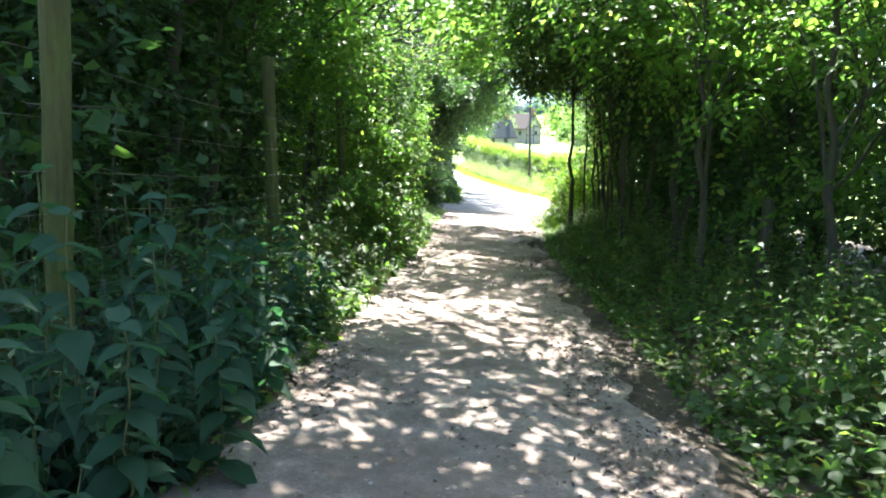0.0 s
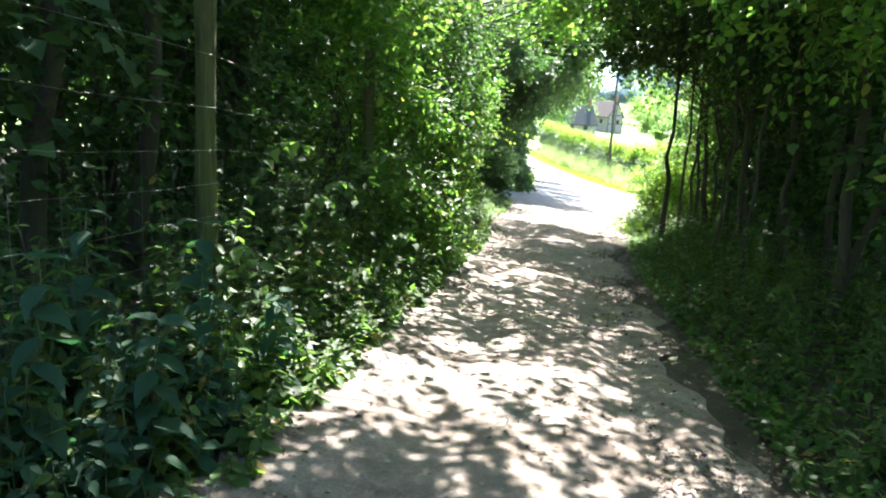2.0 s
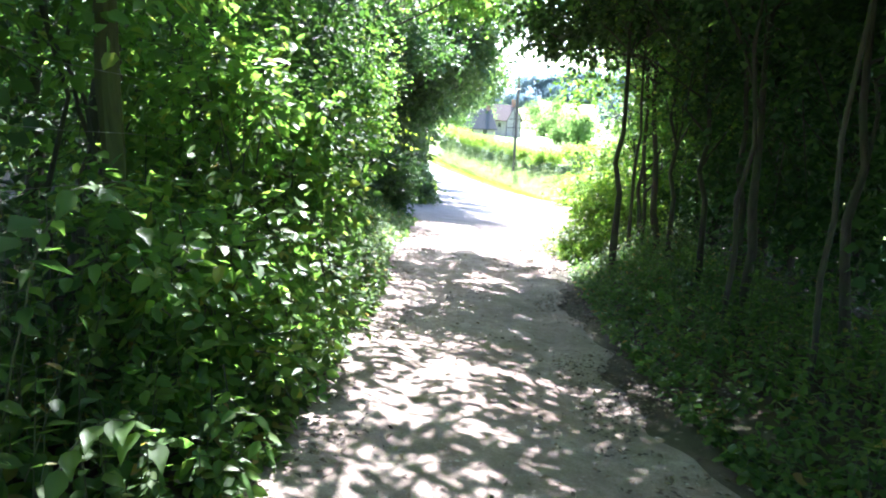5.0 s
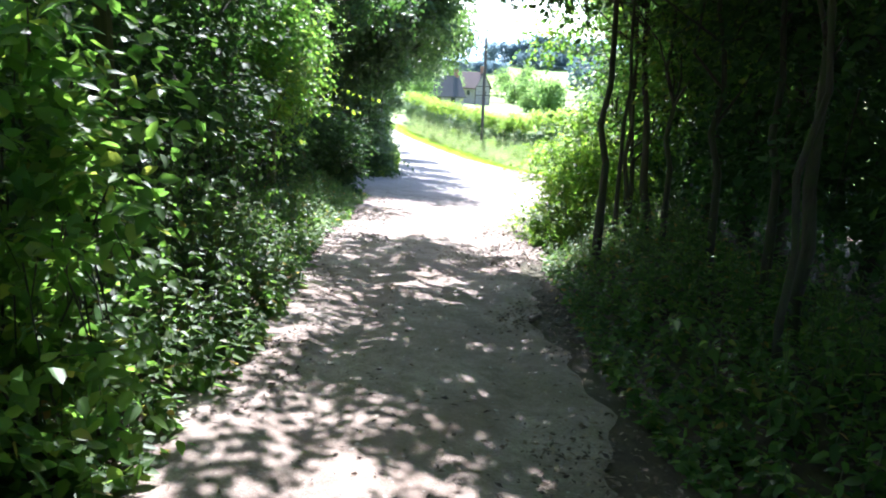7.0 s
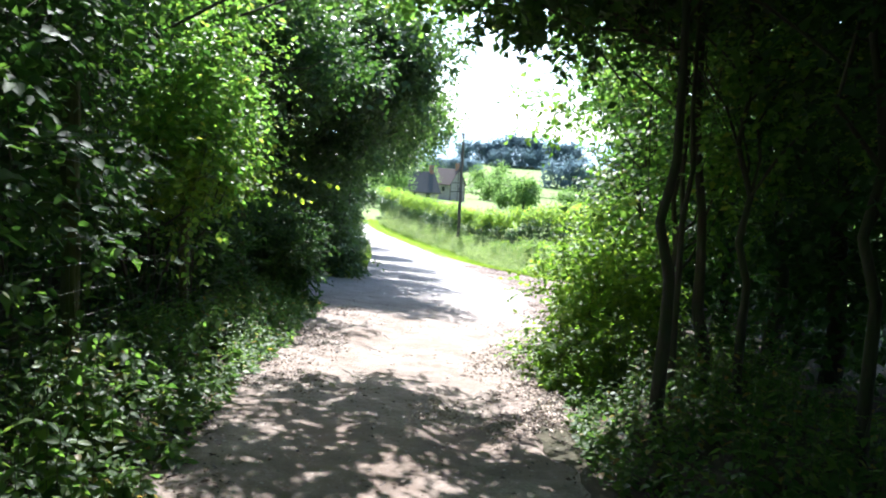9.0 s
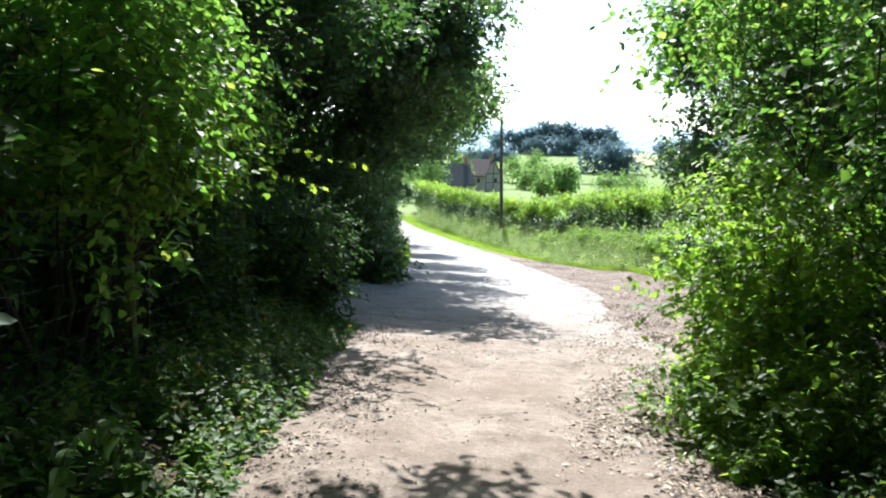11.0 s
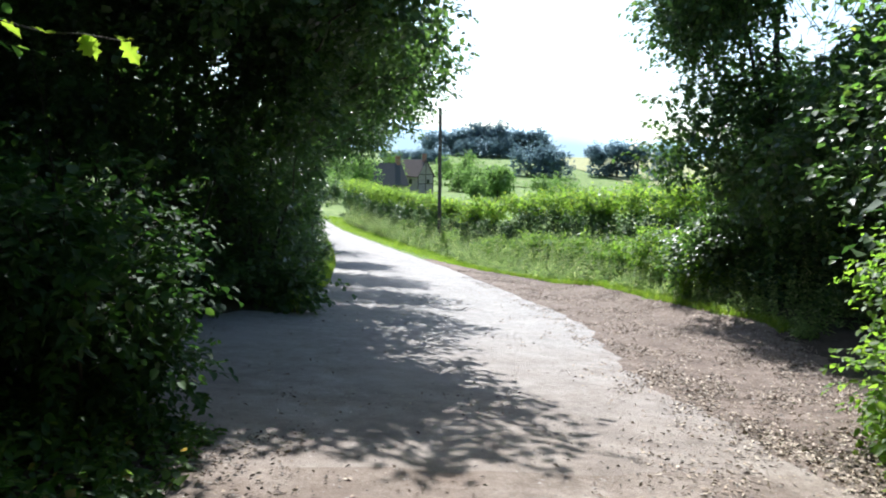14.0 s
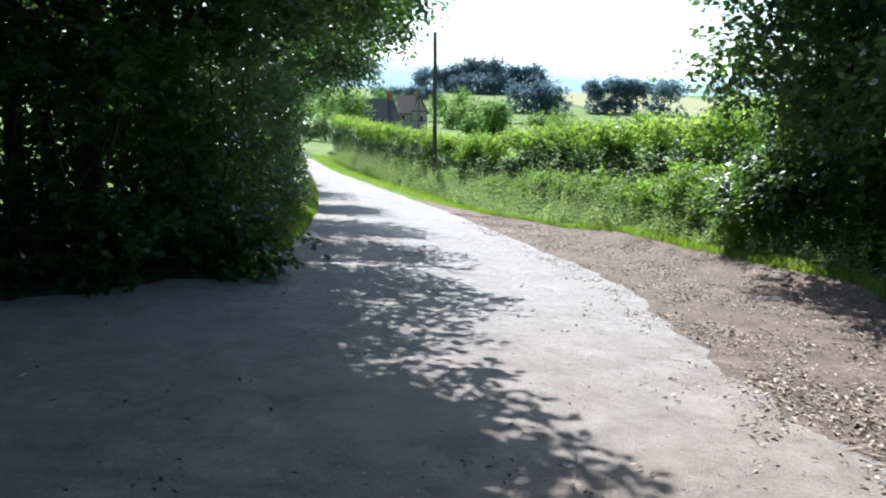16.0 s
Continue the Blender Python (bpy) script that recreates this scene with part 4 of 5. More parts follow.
def herbs(rng, x, y, height, levels, size, form=PLAIN, aspect=0.55, lean=0.12):
    """Upright plants: leaves in crossed pairs up a stem, smaller towards the tip. Returns leaves and stems."""
    n = len(x)
    foot = np.stack([x, y, ground_z(x, y)], 1)
    tilt = rng.normal(0, lean, (n, 2))
    f = (np.arange(levels) + 1.0) / levels
    at = foot[:, None] + np.concatenate([tilt[:, None] * (height[:, None] * f)[:, :, None], (height[:, None] * f)[:, :, None]], 2)
    spin = rng.uniform(0, 6.28, n)[:, None] + (np.arange(levels) % 2)[None] * 1.571
    base, axis, ln = [], [], []
    for s in (0, math.pi):
        a = spin + s + rng.normal(0, 0.3, spin.shape)
        axis.append(np.stack([np.cos(a), np.sin(a), rng.normal(-0.25, 0.3, a.shape)], 2).reshape(-1, 3))
        base.append(at.reshape(-1, 3))
        ln.append((size * (1.15 - 0.75 * f ** 2)[None] * rng.uniform(0.75, 1.25, a.shape)).ravel())
    base, axis, ln = np.concatenate(base), np.concatenate(axis), np.concatenate(ln)
    up = np.array([0, 0, 1.0]) + rng.normal(0, 0.25, axis.shape)
    leaf = leaves(base, axis, up, ln, ln * aspect, form)
    stem = tubes(foot, at[:, -1], np.full(n, 0.0045), np.full(n, 0.002), 3)
    return leaf, stem


def creepers(rng, x, y, low, high, size, form=PLAIN, aspect=0.85):
    """Low leaves that lie over the ground and climb a little."""
    n = len(x)
    base = np.stack([x, y, ground_z(x, y) + low + (high - low) * rng.random(n) ** 1.6], 1)
    axis = np.concatenate([rng.normal(size=(n, 2)), rng.normal(-0.2, 0.3, (n, 1))], 1)
    ln = size * rng.uniform(0.6, 1.4, n)
    return leaves(base, axis, np.array([0, 0, 1.0]) + rng.normal(0, 0.4, (n, 3)), ln, ln * aspect, form)


def blades(rng, x, y, height, width):
    """Grass: narrow blades that bend over."""
    n = len(x)
    foot = np.stack([x, y, ground_z(x, y) - 0.01], 1)
    a = rng.uniform(0, 6.28, n)
    d = np.stack([np.cos(a), np.sin(a), np.zeros(n)], 1)
    s = np.stack([-np.sin(a), np.cos(a), np.zeros(n)], 1)
    h = height * rng.uniform(0.5, 1.3, n)
    bend = rng.uniform(0.1, 0.6, n)
    z = np.array([0, 0, 1.0])
    mid = foot + z * (0.6 * h)[:, None] + d * (bend * h * 0.3)[:, None]
    tip = foot + z * (h * (1 - 0.25 * bend))[:, None] + d * (bend * h)[:, None]
    w = s * (width * rng.uniform(0.7, 1.3, n))[:, None]
    v = np.stack([foot - w, foot + w, mid + w * 0.7, mid - w * 0.7, tip], 1).reshape(-1, 3)
    t = np.array([(0, 1, 2), (0, 2, 3), (3, 2, 4)])[None] + (np.arange(n) * 5)[:, None, None]
    return v, t.reshape(-1, 3)


def planted(name, made, mat, label, category):
    leaf, stem = made
    stuff(name, leaf[0], leaf[1], mat, label, category)
    stuff("plant_stems", stem[0], stem[1], M_STEM, "thin green plant stems at the lane side", "stems")


edge_l = lambda k: (lambda y: left_edge(np.minimum(y, 28.3)) + k)
edge_r = lambda k: (lambda y: right_edge(y) + k)
# nettles beside the start, each one a plant
rng = np.random.default_rng(111)
leaf_data = []
for w in (0.5, 0.58, 0.66):
    v, t = leaves(np.zeros((1, 3)), np.array([[1.0, 0, 0]]), np.array([[0, 0, 1.0]]), np.ones(1), np.array([w]), OVATE)
    me = mesh_of("nettle_leaf", v, t)
    me.materials.append(M_NETTLE)
    leaf_data.append(me)
for x, y, h in [(-1.5, 2.2, 1.15), (-1.2, 2.45, 0.9), (-1.62, 2.75, 1.3), (-1.3, 2.95, 1.1), (-1.05, 3.1, 0.75), (-1.45, 3.3, 1.25), (-1.7, 3.7, 1.15), (-1.2, 3.7, 0.95), (-1.5, 4.1, 1.1), (-1.3, 4.5, 0.95), (-1.65, 4.7, 1.05), (-1.75, 2.1, 1.1), (-1.35, 1.8, 0.9), (-1.15, 4.2, 0.7), (-1.45, 2.6, 1.2), (-1.95, 3.0, 1.3), (-1.9, 4.3, 1.15), (-1.55, 5.2, 0.95), (-1.3, 5.6, 0.75), (-1.75, 5.9, 0.95), (-1.45, 6.3, 0.8), (-1.7, 6.8, 0.85), (-1.3, 7.0, 0.6)]:
    plant = empty("nettle_plant", x, y, "tall blue-green nettle with toothed leaves in shade", "plant", "nettles beside the fence")
    top = np.array([rng.normal(0.06, 0.05), rng.normal(0, 0.05), h])
    v, t, line = bent_stick(rng, (0, 0, -0.02), top, 0.006, 0.003, 0.012, 10, 5)
    finish("stem", mesh_of("stem", v, t), M_STEM, plant, smooth=True)
    spin = rng.uniform(0, 3)
    for k in range(10):
        f = 0.18 + 0.82 * k / 9
        p = np.array([np.interp(f, np.linspace(0, 1, 11), line[:, c]) for c in range(3)])
        for s in (0, 180):
            ob = new("leaf", leaf_data[int(rng.integers(3))])
            ob.parent = plant
            size = 0.235 * (1.1 - 0.55 * f) * rng.uniform(0.85, 1.2)
            ob.matrix_basis = Matrix.Translation(p) @ Euler((rng.normal(0, 0.2), radians(rng.uniform(5, 40)) - 0.5 * (k == 9), spin + radians(s + 90 * k) + rng.normal(0, 0.2))).to_matrix().to_4x4() @ Matrix.Scale(size, 4)


def shoot(name, x, y, tip, rise, count, size, mat, label):
    """An arching stem with single leaves."""
    root = empty(name, x, y, label, "plant", "shoots along the fence")
    f = np.linspace(0, 1, 13)
    line = np.stack([tip[0] * f ** 1.3, tip[1] * f ** 1.3, rise * np.sin(f * 2.0) / np.sin(2.0) * 1.0 + (tip[2] - rise) * f ** 2], 1)
    line += rng.normal(0, 0.006, line.shape)
    v, t = rod(line, np.linspace(0.006, 0.0015, 13), 5)
    finish("stem", mesh_of("stem", v, t), M_STEM, root)
    for k in range(count):
        g = 0.3 + 0.7 * k / (count - 1)
        p = np.array([[np.interp(g, f, line[:, q]) for q in range(3)]])
        s = -1 if k % 2 else 1
        ln = np.array([size * rng.uniform(0.75, 1.25)])
        v, t = leaves(p, np.array([[0.5 * tip[0] + rng.normal(0, 0.3), s * 0.8 + 0.3 * tip[1], rng.normal(-0.3, 0.25)]]), np.array([[0, -0.25, 1.0]]) + rng.normal(0, 0.3, (1, 3)), ln, ln * 0.6, OVATE)
        finish("leaf", mesh_of("leaf", v, t), mat, root)


for x, y, tip, rise in [(-1.75, 7.2, (0.6, 0.2, 1.2), 1.15), (-1.55, 7.9, (0.45, -0.3, 0.95), 0.95), (-1.3, 8.4, (0.35, -0.2, 0.5), 0.5), (-1.25, 9.4, (0.4, 0.1, 0.6), 0.65), (-1.6, 9.9, (0.6, -0.1, 1.15), 1.2), (-1.3, 11.4, (0.45, 0, 0.8), 0.9), (-1.1, 13.6, (0.4, 0, 0.7), 0.8), (-1.2, 15.4, (0.5, 0.1, 0.9), 1.0), (-1.1, 17.5, (0.4, -0.1, 0.75), 0.8), (-1.0, 19.8, (0.35, 0.1, 0.6), 0.7), (-1.5, 13.0, (0.5, -0.2, 1.1), 1.15), (-1.4, 14.3, (0.5, -0.1, 1.2), 1.25), (-1.3, 14.9, (0.45, 0.2, 0.9), 1.0), (-1.45, 16.1, (0.5, -0.2, 1.2), 1.2), (-1.3, 16.8, (0.45, 0.1, 0.95), 1.0), (-1.4, 18.3, (0.5, 0, 1.1), 1.1), (-1.7, 8.8, (0.5, -0.2, 0.9), 1.0), (-1.5, 6.6, (0.4, -0.3, 0.8), 0.85)]:
    shoot("bramble_shoot", x, y, tip, rise, 18, 0.1, M_BRAMBLE, "arching leafy bramble shoot catching the light")
for x, y, tip, rise in [(2.9, 11.2, (-0.35, 0.1, 0.9), 0.9), (2.6, 14.2, (-0.4, 0, 0.55), 0.6), (2.4, 8.8, (-0.3, 0.1, 0.7), 0.75), (2.6, 5.6, (-0.4, -0.2, 0.9), 0.9), (2.2, 4.2, (-0.3, 0.1, 0.5), 0.55)]:
    shoot("bramble_shoot", x, y, tip, rise, 14, 0.10, M_BRAMBLE, "arching leafy bramble shoot on the shady bank")
x, y = spread(rng, 420, 1.0, 6.5, edge_l(-1.0), edge_l(-0.05))
planted("nettle_bed", herbs(rng, x, y, 0.25 + 0.5 * rng.random(420) * np.clip((-0.9 - x) / 0.5, 0.2, 1), 6, 0.11, OVATE), M_NETTLE, "bed of blue-green nettles beside the fence", "nettles")
x, y = spread(rng, 1500, 5, 28.4, edge_l(-1.1), edge_l(0.12), 0.9)
planted("lane_herbs", herbs(rng, x, y, (0.12 + np.clip(edge_l(0.15)(y) - x, 0, 0.9) * 0.95) * rng.uniform(0.5, 1.15, 1500) * (1 + 0.6 * np.exp(-((y - 14.5) / 3) ** 2) - 0.5 / (1 + np.exp(-(y - 18.0) * 2))), 7, 0.11, FINE, 0.62), M_BRAMBLE, "leafy herbs and brambles along the fence foot", "undergrowth")
x, y = spread(rng, 9000, 0.5, 28.4, edge_l(-1.6), edge_l(0.1), 0.8)
stuff("ivy", *creepers(rng, x, y, 0.01, 0.16, 0.06), M_BRAMBLE, "low ivy leaves over the hedge bank", "ivy")
x, y = spread(rng, 1300, 2, 26, lambda y: np.full(len(y), -6.5), edge_l(-1.0), 0.6)
planted("wood_floor_herbs", herbs(rng, x, y, rng.uniform(0.25, 0.8, 1300), 6, 0.14), M_HOLLY_SHADE, "dark woodland herbs behind the fence", "undergrowth")
x, y = spread(rng, 2100, -1, 24.5, edge_r(0.1), edge_r(2.6), 1.2)
planted("bank_herbs", herbs(rng, x, y, (0.14 + np.clip(x - edge_r(0.2)(y), 0, 1.0) * 0.55) * rng.uniform(0.5, 1.25, 2100), 6, 0.10, FINE, 0.6), M_BRAMBLE, "leafy undergrowth on the shady bank", "undergrowth")
x, y = spread(rng, 14000, -1, 25, edge_r(0.02), edge_r(3.0))
stuff("bank_ivy", *creepers(rng, x, y, 0.01, 0.2, 0.065), M_BRAMBLE, "ivy and bramble leaves over the shady bank", "ivy")
x, y = spread(rng, 2200, 0.8, 4.8, edge_r(0.25), edge_r(1.7))
stuff("bramble_patch", *creepers(rng, x, y, 0.05, 0.55, 0.075, OVATE), M_BRAMBLE, "patch of glossy bramble leaves catching the sun", "brambles")
verge_line = lambda k: (lambda y: lerp_table(y, VERGE_EDGE) + k)
hedge_line = lambda k: (lambda y: lerp_table(y, HEDGE) + k)
x, y = spread(rng, 20000, 36, 92, verge_line(-0.1), lambda y: lerp_table(y, VERGE_EDGE) + 0.25 + 1.6 * np.clip((y - 54) / 8, 0, 1))
stuff("verge_grass", *blades(rng, x, y, 0.22, 0.006), M_GRASS, "bright green grass edge beside the lay-by", "grass")
x, y = spread(rng, 3600, 35, 88, lambda y: lerp_table(y, VERGE_EDGE) + 0.05 + 1.2 * np.clip((y - 54) / 8, 0, 1), hedge_line(-0.3))
planted("verge_weeds", herbs(rng, x, y, (0.35 + 0.9 * np.clip(x - lerp_table(y, VERGE_EDGE), 0, 1)) * rng.uniform(0.6, 1.3, 3600) * (1.0 + 0.7 * np.sin(x * 2.3 + 1.1 * np.sin(y * 0.8)) * np.sin(y * 1.7 + x)), 9, 0.13, PLAIN, 0.42), M_WEED, "tall weeds and nettles in front of the field hedge", "weeds")
for y in [43.0, 44.5, 46.4, 48.5, 50.2, 52.0, 53.8, 55.5, 57.4, 59.0, 61.2, 63.0, 66.5, 71.0, 75.0]:
    x = float(lerp_table(y, HEDGE)) - rng.uniform(0.9, 1.6)
    shrub(rng, "verge_bramble", x, y, lumpy(rng, 5, 0, 0, 0.7, 0.5, 0.6, 0.3, 0.4, 0.65), 240, 9, 0.12, M_ELDER, "sunlit bramble clump in front of the field hedge", "bush", "bramble clumps in the verge", form=PLAIN, reach=0.35, stems=3, stem_r=0.012)
x, y = spread(rng, 9000, 36.6, 76, lambda y: left_edge(y) - 0.7, lambda y: left_edge(y) + 0.1)
stuff("hedge_foot_grass", *blades(rng, x, y, 0.35, 0.007), M_GRASS, "grass at the foot of the tall hedge", "grass")
x, y = spread(rng, 900, 36.6, 76, lambda y: left_edge(y) - 0.9, lambda y: left_edge(y) - 0.05)
planted("hedge_foot_herbs", herbs(rng, x, y, rng.uniform(0.2, 0.8, 900), 6, 0.13), M_BRAMBLE, "ferns and herbs at the foot of the tall hedge", "undergrowth")
x, y = spread(rng, 1100, 21.6, 28.8, verge_line(-0.1), verge_line(1.1))
planted("mouth_herbs", herbs(rng, x, y, (0.2 + 0.6 * np.clip(x - lerp_table(y, VERGE_EDGE), 0, 1)) * rng.uniform(0.6, 1.3, 1100), 7, 0.10, FINE), M_ELDER, "bright weeds under the sunlit bushes", "weeds")


# ---- fallen leaves and stones ----
rng = np.random.default_rng(203)
def litter(rng, x, y, size, lift):
    drift = np.sin(x * 2.7 + 1.3 * np.sin(y * 0.9)) + np.sin(y * 1.9 + 1.7 * np.sin(x * 1.1)) + 0.8 * np.sin(x * 6.1 - y * 4.7)
    keep = rng.random(len(x)) < np.clip(0.45 + 0.35 * drift, 0.08, 1)
    x, y = x[keep], y[keep]
    n = len(x)
    base = np.stack([x, y, ground_z(x, y) + lift + 0.004 + 0.012 * rng.random(n)], 1)
    a = rng.uniform(0, 6.28, n)
    axis = np.stack([np.cos(a), np.sin(a), rng.normal(0, 0.25, n)], 1)
    ln = size * rng.uniform(0.5, 1.5, n)
    return leaves(base, axis, np.array([0, 0, 1.0]) + rng.normal(0, 0.35, (n, 3)), ln, ln * 0.45, PLAIN)


x1, y1 = spread(rng, 11000, -1, 28.5, edge_l(-0.4), edge_l(0.5), 1.0)
x2, y2 = spread(rng, 20000, -1, 26, edge_r(-0.75), edge_r(0.45))
x6, y6 = spread(rng, 3600, 18.5, 28.4, edge_l(-0.2), edge_l(0.85), 1.2)
x1, y1 = np.concatenate([x1, x6]), np.concatenate([y1, y6])
x3, y3 = spread(rng, 7000, -1, 30, edge_l(0), edge_r(0))
stuff("fallen_leaves", *litter(rng, np.concatenate([x1, x2, x3]), np.concatenate([y1, y2, y3]), 0.042, 0.028), M_MULCH, "brown dead leaves along the edges of the track", "leaf litter")
x, y = spread(rng, 46000, 23, 54, lambda y: lerp_table(y, ROAD_R) - 0.15, verge_line(0.1), 0.85)
x5, y5 = spread(rng, 12000, 19.5, 32, lambda y: right_edge(y) - 1.5, verge_line(0.1), 0.7)
x, y = np.concatenate([x, x5]), np.concatenate([y, y5])
x7, y7 = spread(rng, 5000, 27, 50, lambda y: lerp_table(y, ROAD_R) - 0.7, lambda y: lerp_table(y, ROAD_R) + 0.6)
x, y = np.concatenate([x, x7]), np.concatenate([y, y7])
x4, y4 = spread(rng, 2600, 26, 46, lambda y: lerp_table(y, ROAD_L), lambda y: lerp_table(y, ROAD_R))
stuff("verge_litter", *litter(rng, np.concatenate([x, x4]), np.concatenate([y, y4]), 0.05, 0.028), M_LITTER, "pale wood chips and dead leaves over the lay-by", "leaf litter")



def pebbles(rng, x, y, size, lift):
    """Small squat stones, half sunk."""
    n = len(x)
    s = size * rng.uniform(0.4, 1.4, n)
    ring = np.array([(math.cos(a), math.sin(a), 0.0) for a in np.arange(5) * 1.2566] + [(0, 0, 0.55)])
    a = rng.uniform(0, 6.28, n)
    p = ring[None] * s[:, None, None] * rng.uniform(0.7, 1.3, (n, 6, 1))
    q = np.stack([p[..., 0] * np.cos(a)[:, None] - p[..., 1] * np.sin(a)[:, None], p[..., 0] * np.sin(a)[:, None] + p[..., 1] * np.cos(a)[:, None], p[..., 2]], 2)
    v = q + np.stack([x, y, ground_z(x, y) + lift - 0.002], 1)[:, None]
    t = np.array([(k, (k + 1) % 5, 5) for k in range(5)])[None] + (np.arange(n) * 6)[:, None, None]
    return v.reshape(-1, 3), t.reshape(-1, 3)


M_STONE, _n, _l, _p = material("loose_stone")
_g = _n.new("ShaderNodeNewGeometry")
_l.new(ramp(_n, _l, _g.outputs["Random Per Island"], [(0, (0.10, 0.085, 0.07)), (0.6, (0.24, 0.21, 0.18)), (1, (0.36, 0.33, 0.3))]), _p.inputs["Base Color"])
_p.inputs["Roughness"].default_value = 0.9
x, y = spread(rng, 4200, 0, 34, lambda y: lane_left(y) + 0.1, lambda y: lane_right(y) - 0.1)
keep = x > -3
x5, y5 = spread(rng, 3400, 26, 46, lambda y: lane_right(y) - 2.8, verge_line(0))
stuff("loose_stones", *pebbles(rng, np.concatenate([x[keep], x5]), np.concatenate([y[keep], y5]), 0.014, 0.028), M_STONE, "small loose stones on the track", "stones")

# ---- distance ----
def far_tree(x, y, height, width, mat=None):
    height *= 0.9
    lumps = lumpy(rng, 6, 0, 0, height * 0.62, width * 0.3, width * 0.3, height * 0.2, width * 0.25, width * 0.34, 0.9) + lumpy(rng, 4, 0, 0, height * 0.22, width * 0.35, width * 0.3, height * 0.08, width * 0.2, width * 0.26, 0.8)
    tree(rng, "far_tree", x, y, height, height * 0.03, lumps, 360, 6, height * 0.068, mat or M_HAZYLEAF, "distant round-headed tree on the hill", "trees on the far hill", limbs=4, reach=height * 0.08, twig_share=0, aspect=0.85)


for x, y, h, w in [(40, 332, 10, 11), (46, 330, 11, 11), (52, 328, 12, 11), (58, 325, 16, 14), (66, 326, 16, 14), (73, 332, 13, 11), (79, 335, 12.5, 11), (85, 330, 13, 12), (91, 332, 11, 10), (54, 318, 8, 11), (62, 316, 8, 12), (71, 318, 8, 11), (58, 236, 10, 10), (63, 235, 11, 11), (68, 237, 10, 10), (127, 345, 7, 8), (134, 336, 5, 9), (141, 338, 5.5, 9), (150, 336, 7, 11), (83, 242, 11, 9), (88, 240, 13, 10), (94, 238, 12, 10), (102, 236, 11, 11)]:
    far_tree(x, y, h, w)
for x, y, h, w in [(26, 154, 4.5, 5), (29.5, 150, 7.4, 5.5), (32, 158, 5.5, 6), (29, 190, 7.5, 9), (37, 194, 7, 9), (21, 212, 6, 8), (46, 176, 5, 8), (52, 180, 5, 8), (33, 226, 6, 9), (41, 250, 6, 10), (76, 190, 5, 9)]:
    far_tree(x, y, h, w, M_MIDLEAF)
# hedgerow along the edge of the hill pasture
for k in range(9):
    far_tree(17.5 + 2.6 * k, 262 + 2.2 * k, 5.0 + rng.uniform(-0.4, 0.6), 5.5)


def hill_field(name, x0, x1, y0, y1, mat, label):
    sheet(name, np.linspace(x0, x1, 12), np.linspace(y0, y1, 12), mat, 0.25, label=label, category="field")


M_HAY = dirt_material("hay_meadow", [(0.3, (0.22, 0.24, 0.10)), (0.6, (0.30, 0.30, 0.13)), (0.8, (0.34, 0.33, 0.16))], 3, (0.26, 0.27, 0.11))
hill_field("field_hay", 84, 150, 215, 330, M_HAY, "pale mown hay field on the far hill")
hill_field("field_green", 24, 60, 205, 275, M_FIELD, "bright green pasture on the far hill")
# haze over the far hills is put in as a faint pale-blue glow
M_RIDGE, _n, _l, _p = material("haze_glow")
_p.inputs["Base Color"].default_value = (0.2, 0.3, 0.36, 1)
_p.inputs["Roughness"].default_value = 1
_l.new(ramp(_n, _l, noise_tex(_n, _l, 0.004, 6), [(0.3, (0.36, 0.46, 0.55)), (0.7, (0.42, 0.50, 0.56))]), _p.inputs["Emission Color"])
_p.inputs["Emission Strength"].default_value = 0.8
rx_ = np.linspace(-1500, 2600, 90)
top = 118 + 14 * np.sin(rx_ * 0.0031 + 1) + 8 * np.sin(rx_ * 0.011) + 4 * np.sin(rx_ * 0.037)
prof = [(2150, -140, 0), (2200, 0, 0.5), (2260, 0, 0.85), (2330, 0, 1.0), (2500, -100, 0.4)]
rv = np.stack([np.stack([rx_, np.full(90, a), b + top * c], 1) for a, b, c in prof], 0).reshape(-1, 3)
i = (np.arange(len(prof) - 1)[:, None] * 90 + np.arange(89)[None]).ravel()
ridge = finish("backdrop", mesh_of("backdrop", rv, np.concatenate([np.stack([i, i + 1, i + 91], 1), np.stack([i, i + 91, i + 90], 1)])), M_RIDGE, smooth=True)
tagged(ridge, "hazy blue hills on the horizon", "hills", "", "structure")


# ---- cottages beyond the hedge ----
M_TILE_ROOF, _n, _l, _p = material("clay_tiles")
_l.new(ramp(_n, _l, noise_tex(_n, _l, 5, 7), [(0.3, (0.055, 0.038, 0.034)), (0.7, (0.10, 0.07, 0.06))]), _p.inputs["Base Color"])
_p.inputs["Roughness"].default_value = 0.85
M_THATCH = bark_material("thatch", (0.03, 0.03, 0.032), (0.07, 0.068, 0.066), (0.05, 0.052, 0.045))
# wall wash darkened, the shade on the cottages is put into its colour
M_RENDER, _n, _l, _p = material("shaded_limewash")
_l.new(ramp(_n, _l, noise_tex(_n, _l, 2, 7), [(0.3, (0.20, 0.17, 0.15)), (0.7, (0.33, 0.29, 0.26))]), _p.inputs["Base Color"])
_p.inputs["Roughness"].default_value = 0.9
M_BEAM = bark_material("black_beam", (0.02, 0.017, 0.014), (0.05, 0.04, 0.033), (0.03, 0.028, 0.02))
M_BRICK, _n, _l, _p = material("old_brick")
_b = _n.new("ShaderNodeTexBrick")
_b.inputs["Color1"].default_value, _b.inputs["Color2"].default_value, _b.inputs["Mortar"].default_value, _b.inputs["Scale"].default_value = (0.20, 0.09, 0.06, 1), (0.28, 0.13, 0.09, 1), (0.3, 0.27, 0.23, 1), 4.4
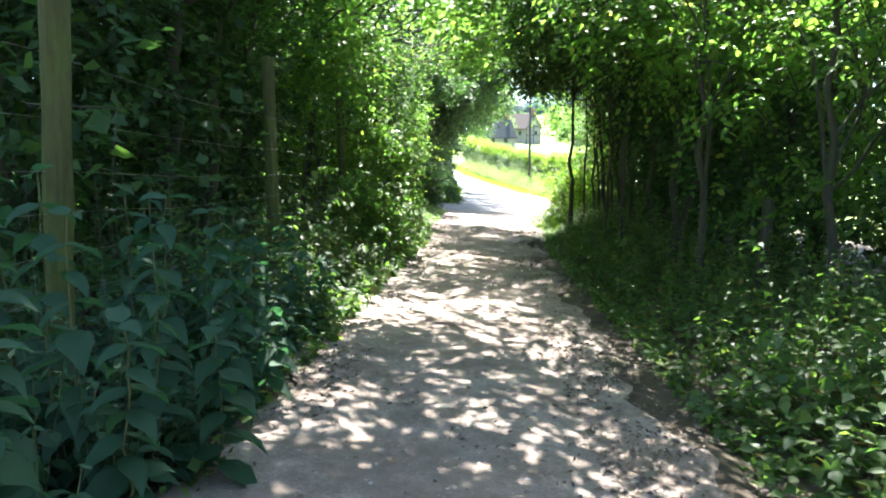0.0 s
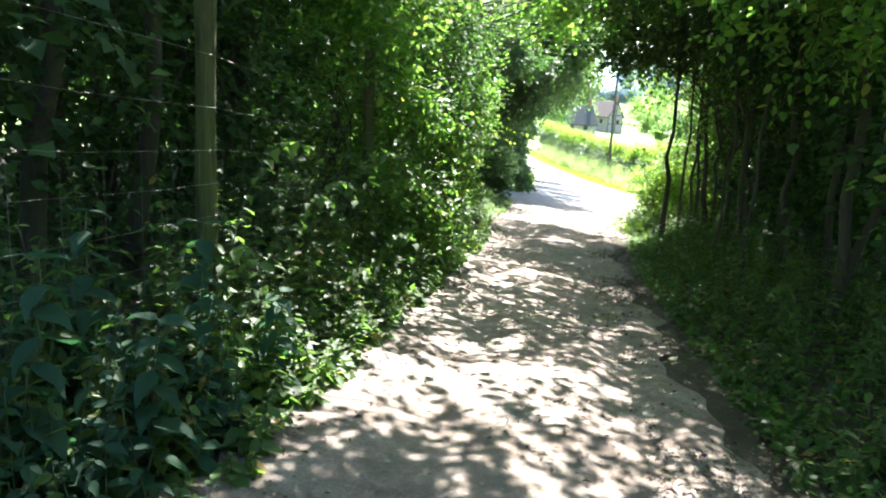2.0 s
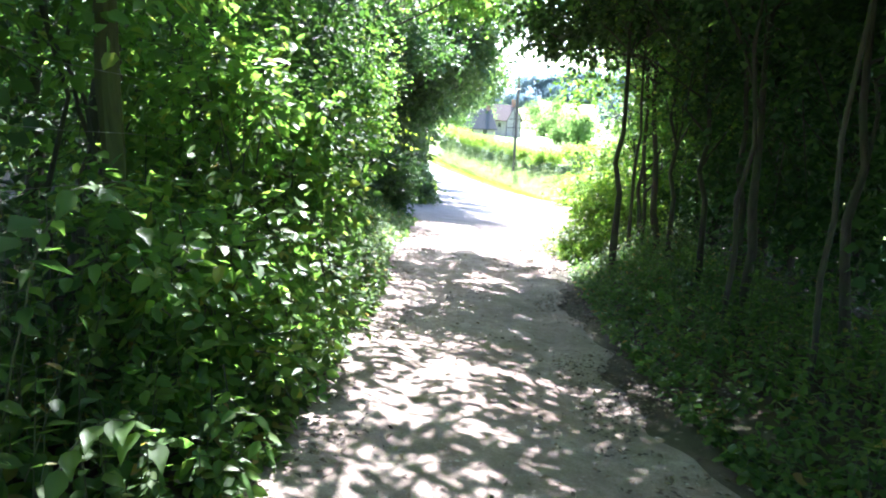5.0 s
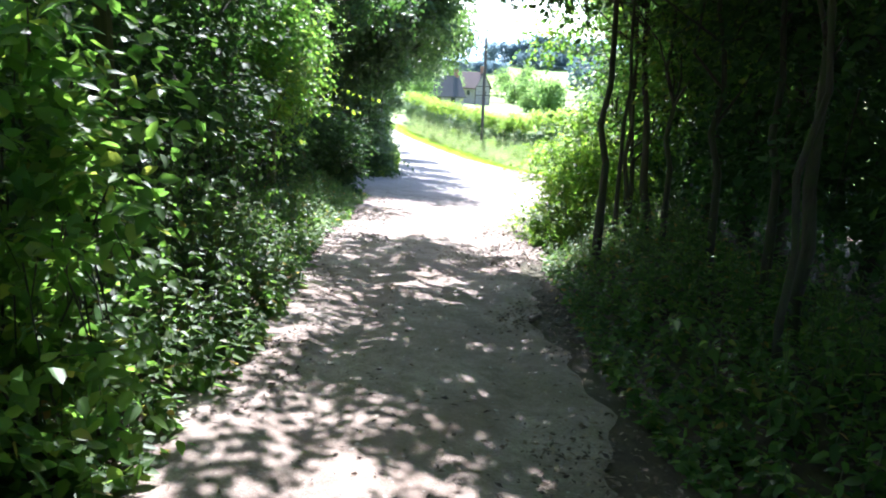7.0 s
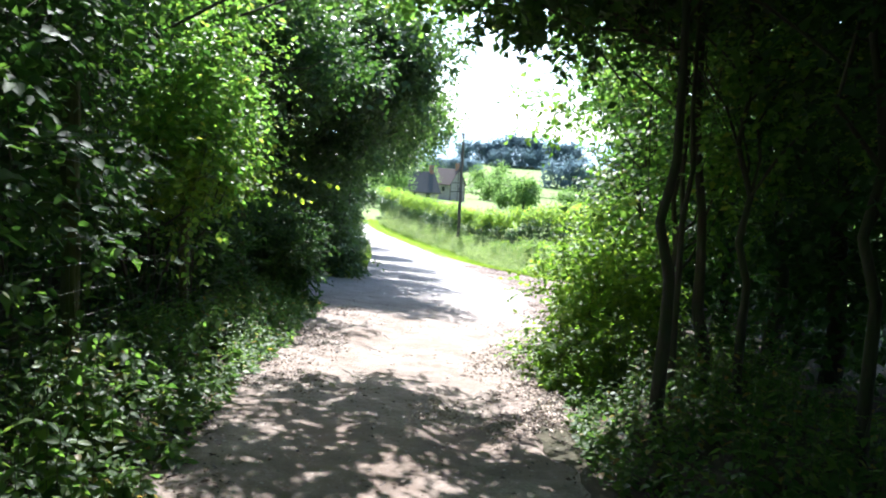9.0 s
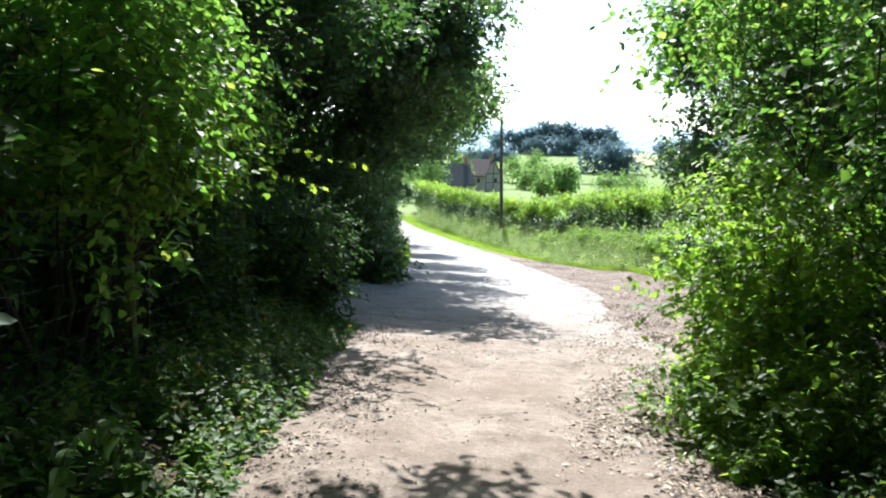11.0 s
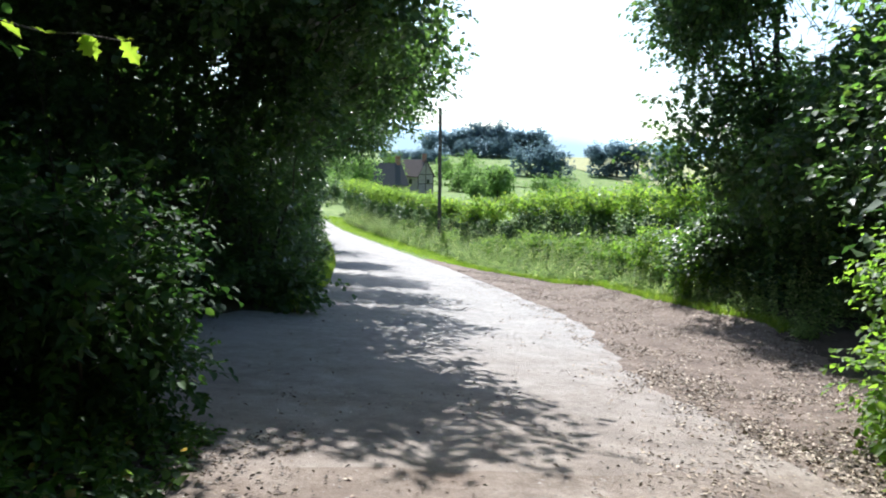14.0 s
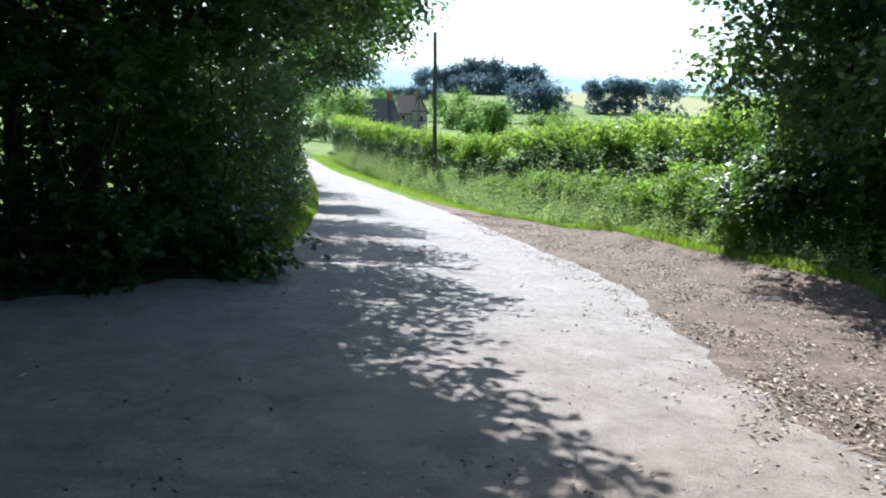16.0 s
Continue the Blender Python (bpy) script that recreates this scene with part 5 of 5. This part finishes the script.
_l.new(_n.new("ShaderNodeTexCoord").outputs["Object"], _b.inputs["Vector"])
_l.new(_b.outputs[0], _p.inputs["Base Color"])
_p.inputs["Roughness"].default_value = 0.9
M_PANE, _n, _l, _p = material("window_glass")
_p.inputs["Base Color"].default_value = (0.02, 0.025, 0.03, 1)
_p.inputs["Roughness"].default_value = 0.08


def block(name, mat, parent, cx, cy, cz, sx, sy, sz, bevel=0.02, label=""):
    bm = bmesh.new()
    bmesh.ops.create_cube(bm, size=1, matrix=Matrix.Translation((cx, cy, cz)) @ Matrix.Diagonal((sx, sy, sz, 1)))
    bmesh.ops.bevel(bm, geom=bm.edges[:], offset=bevel, segments=1, affect="EDGES")
    return part(name, bm, mat, parent, label)


def cottage(name, x, y, turn, length, depth, eaves, ridge_h, roof_mat, label, timber):
    """A cottage whose ridge runs along its own x axis, with gables at both ends."""
    root = empty(name, x, y, label, "house", "cottages in the valley")
    root.rotation_euler = (0, 0, radians(turn))
    bm = bmesh.new()
    low = [bm.verts.new((sx * length / 2, sy * depth / 2, -1.0)) for sx, sy in ((-1, -1), (1, -1), (1, 1), (-1, 1))]
    high = [bm.verts.new((sx * length / 2, sy * depth / 2, eaves)) for sx, sy in ((-1, -1), (1, -1), (1, 1), (-1, 1))]
    ends = [bm.verts.new((-length / 2, 0, ridge_h - 0.12)), bm.verts.new((length / 2, 0, ridge_h - 0.12))]
    bm.faces.new((low[0], low[1], high[1], high[0]))
    bm.faces.new((low[2], low[3], high[3], high[2]))
    bm.faces.new((low[1], low[2], high[2], ends[1], high[1]))
    bm.faces.new((low[3], low[0], high[0], ends[0], high[3]))
    part("wall", bm, M_RENDER, root)
    for s in (-1, 1):
        bm = bmesh.new()
        drop = 0.35
        slope = (ridge_h - eaves) / (depth / 2)
        pts = [(0, ridge_h), (s * (depth / 2 + drop), ridge_h - slope * (depth / 2 + drop))]
        top = [bm.verts.new((sx * (length / 2 + 0.25), p[0], p[1])) for p in pts for sx in (-1, 1)]
        bot = [bm.verts.new((v.co.x, v.co.y, v.co.z - 0.16)) for v in top]
        for a, b, c, d in ((0, 1, 3, 2),):
            bm.faces.new((top[a], top[b], top[c], top[d]))
            bm.faces.new((bot[d], bot[c], bot[b], bot[a]))
        for a, b in ((0, 1), (1, 3), (3, 2), (2, 0)):
            bm.faces.new((top[a], bot[a], bot[b], top[b]))
        part("roof", bm, roof_mat, root)
    stack = block("chimney", M_BRICK, root, length / 2 - 0.45, 0, ridge_h + 0.3, 0.75, 0.6, 1.7, 0.03, "red brick chimney stack")
    block("chimney_cap", M_BRICK, stack, length / 2 - 0.45, 0, ridge_h + 1.17, 0.87, 0.72, 0.1)
    if timber:
        gx_ = length / 2 + 0.03
        for dy in (-depth / 2 + 0.1, 0, depth / 2 - 0.1):
            block("beam", M_BEAM, root, gx_, dy, (eaves + (ridge_h - eaves) * (1 - abs(dy) / (depth / 2)) * 0.85) / 2, 0.08, 0.17, eaves + (ridge_h - eaves) * (1 - abs(dy) / (depth / 2)) * 0.85)
        block("beam", M_BEAM, root, gx_ + 0.004, 0, eaves, 0.08, depth - 0.1, 0.18)
        block("beam", M_BEAM, root, gx_ + 0.004, 0, eaves * 0.5, 0.08, depth - 0.1, 0.16)
    for wx, wy, along in ((length / 2 + 0.02, 0.75, False), (-length * 0.2, -depth / 2 - 0.02, True), (length * 0.2, -depth / 2 - 0.02, True)):
        size = (0.9, 0.06, 1.0) if along else (0.06, 0.8, 0.9)
        window = block("window", M_BEAM, root, wx, wy, eaves * 0.62, *size)
        inner = [k * 0.78 if k > 0.1 else k for k in size]
        block("pane", M_PANE, window, wx + (0 if along else 0.03), wy - (0.03 if along else 0), eaves * 0.62, *inner, 0.004)
    return root


cottage("cottage", 17.0, 176.0, -50, 7.0, 4.8, 3.9, 7.0, M_TILE_ROOF, "timber-framed cottage with a brown tiled roof", True)
cottage("cottage", 8.2, 146.0, 22, 7.2, 5.4, 2.4, 5.7, M_THATCH, "low cottage under a dark thatched roof", False)
shrub(rng, "garden_conifer", 2.3, 108.0, lumpy(rng, 6, 0, 0, 1.5, 0.3, 0.3, 1.1, 0.5, 0.7, 1.1), 420, 8, 0.14, M_HOLLY_SHADE, "dark clipped garden conifer beside the thatched cottage", "bush", form=PLAIN, reach=0.3)
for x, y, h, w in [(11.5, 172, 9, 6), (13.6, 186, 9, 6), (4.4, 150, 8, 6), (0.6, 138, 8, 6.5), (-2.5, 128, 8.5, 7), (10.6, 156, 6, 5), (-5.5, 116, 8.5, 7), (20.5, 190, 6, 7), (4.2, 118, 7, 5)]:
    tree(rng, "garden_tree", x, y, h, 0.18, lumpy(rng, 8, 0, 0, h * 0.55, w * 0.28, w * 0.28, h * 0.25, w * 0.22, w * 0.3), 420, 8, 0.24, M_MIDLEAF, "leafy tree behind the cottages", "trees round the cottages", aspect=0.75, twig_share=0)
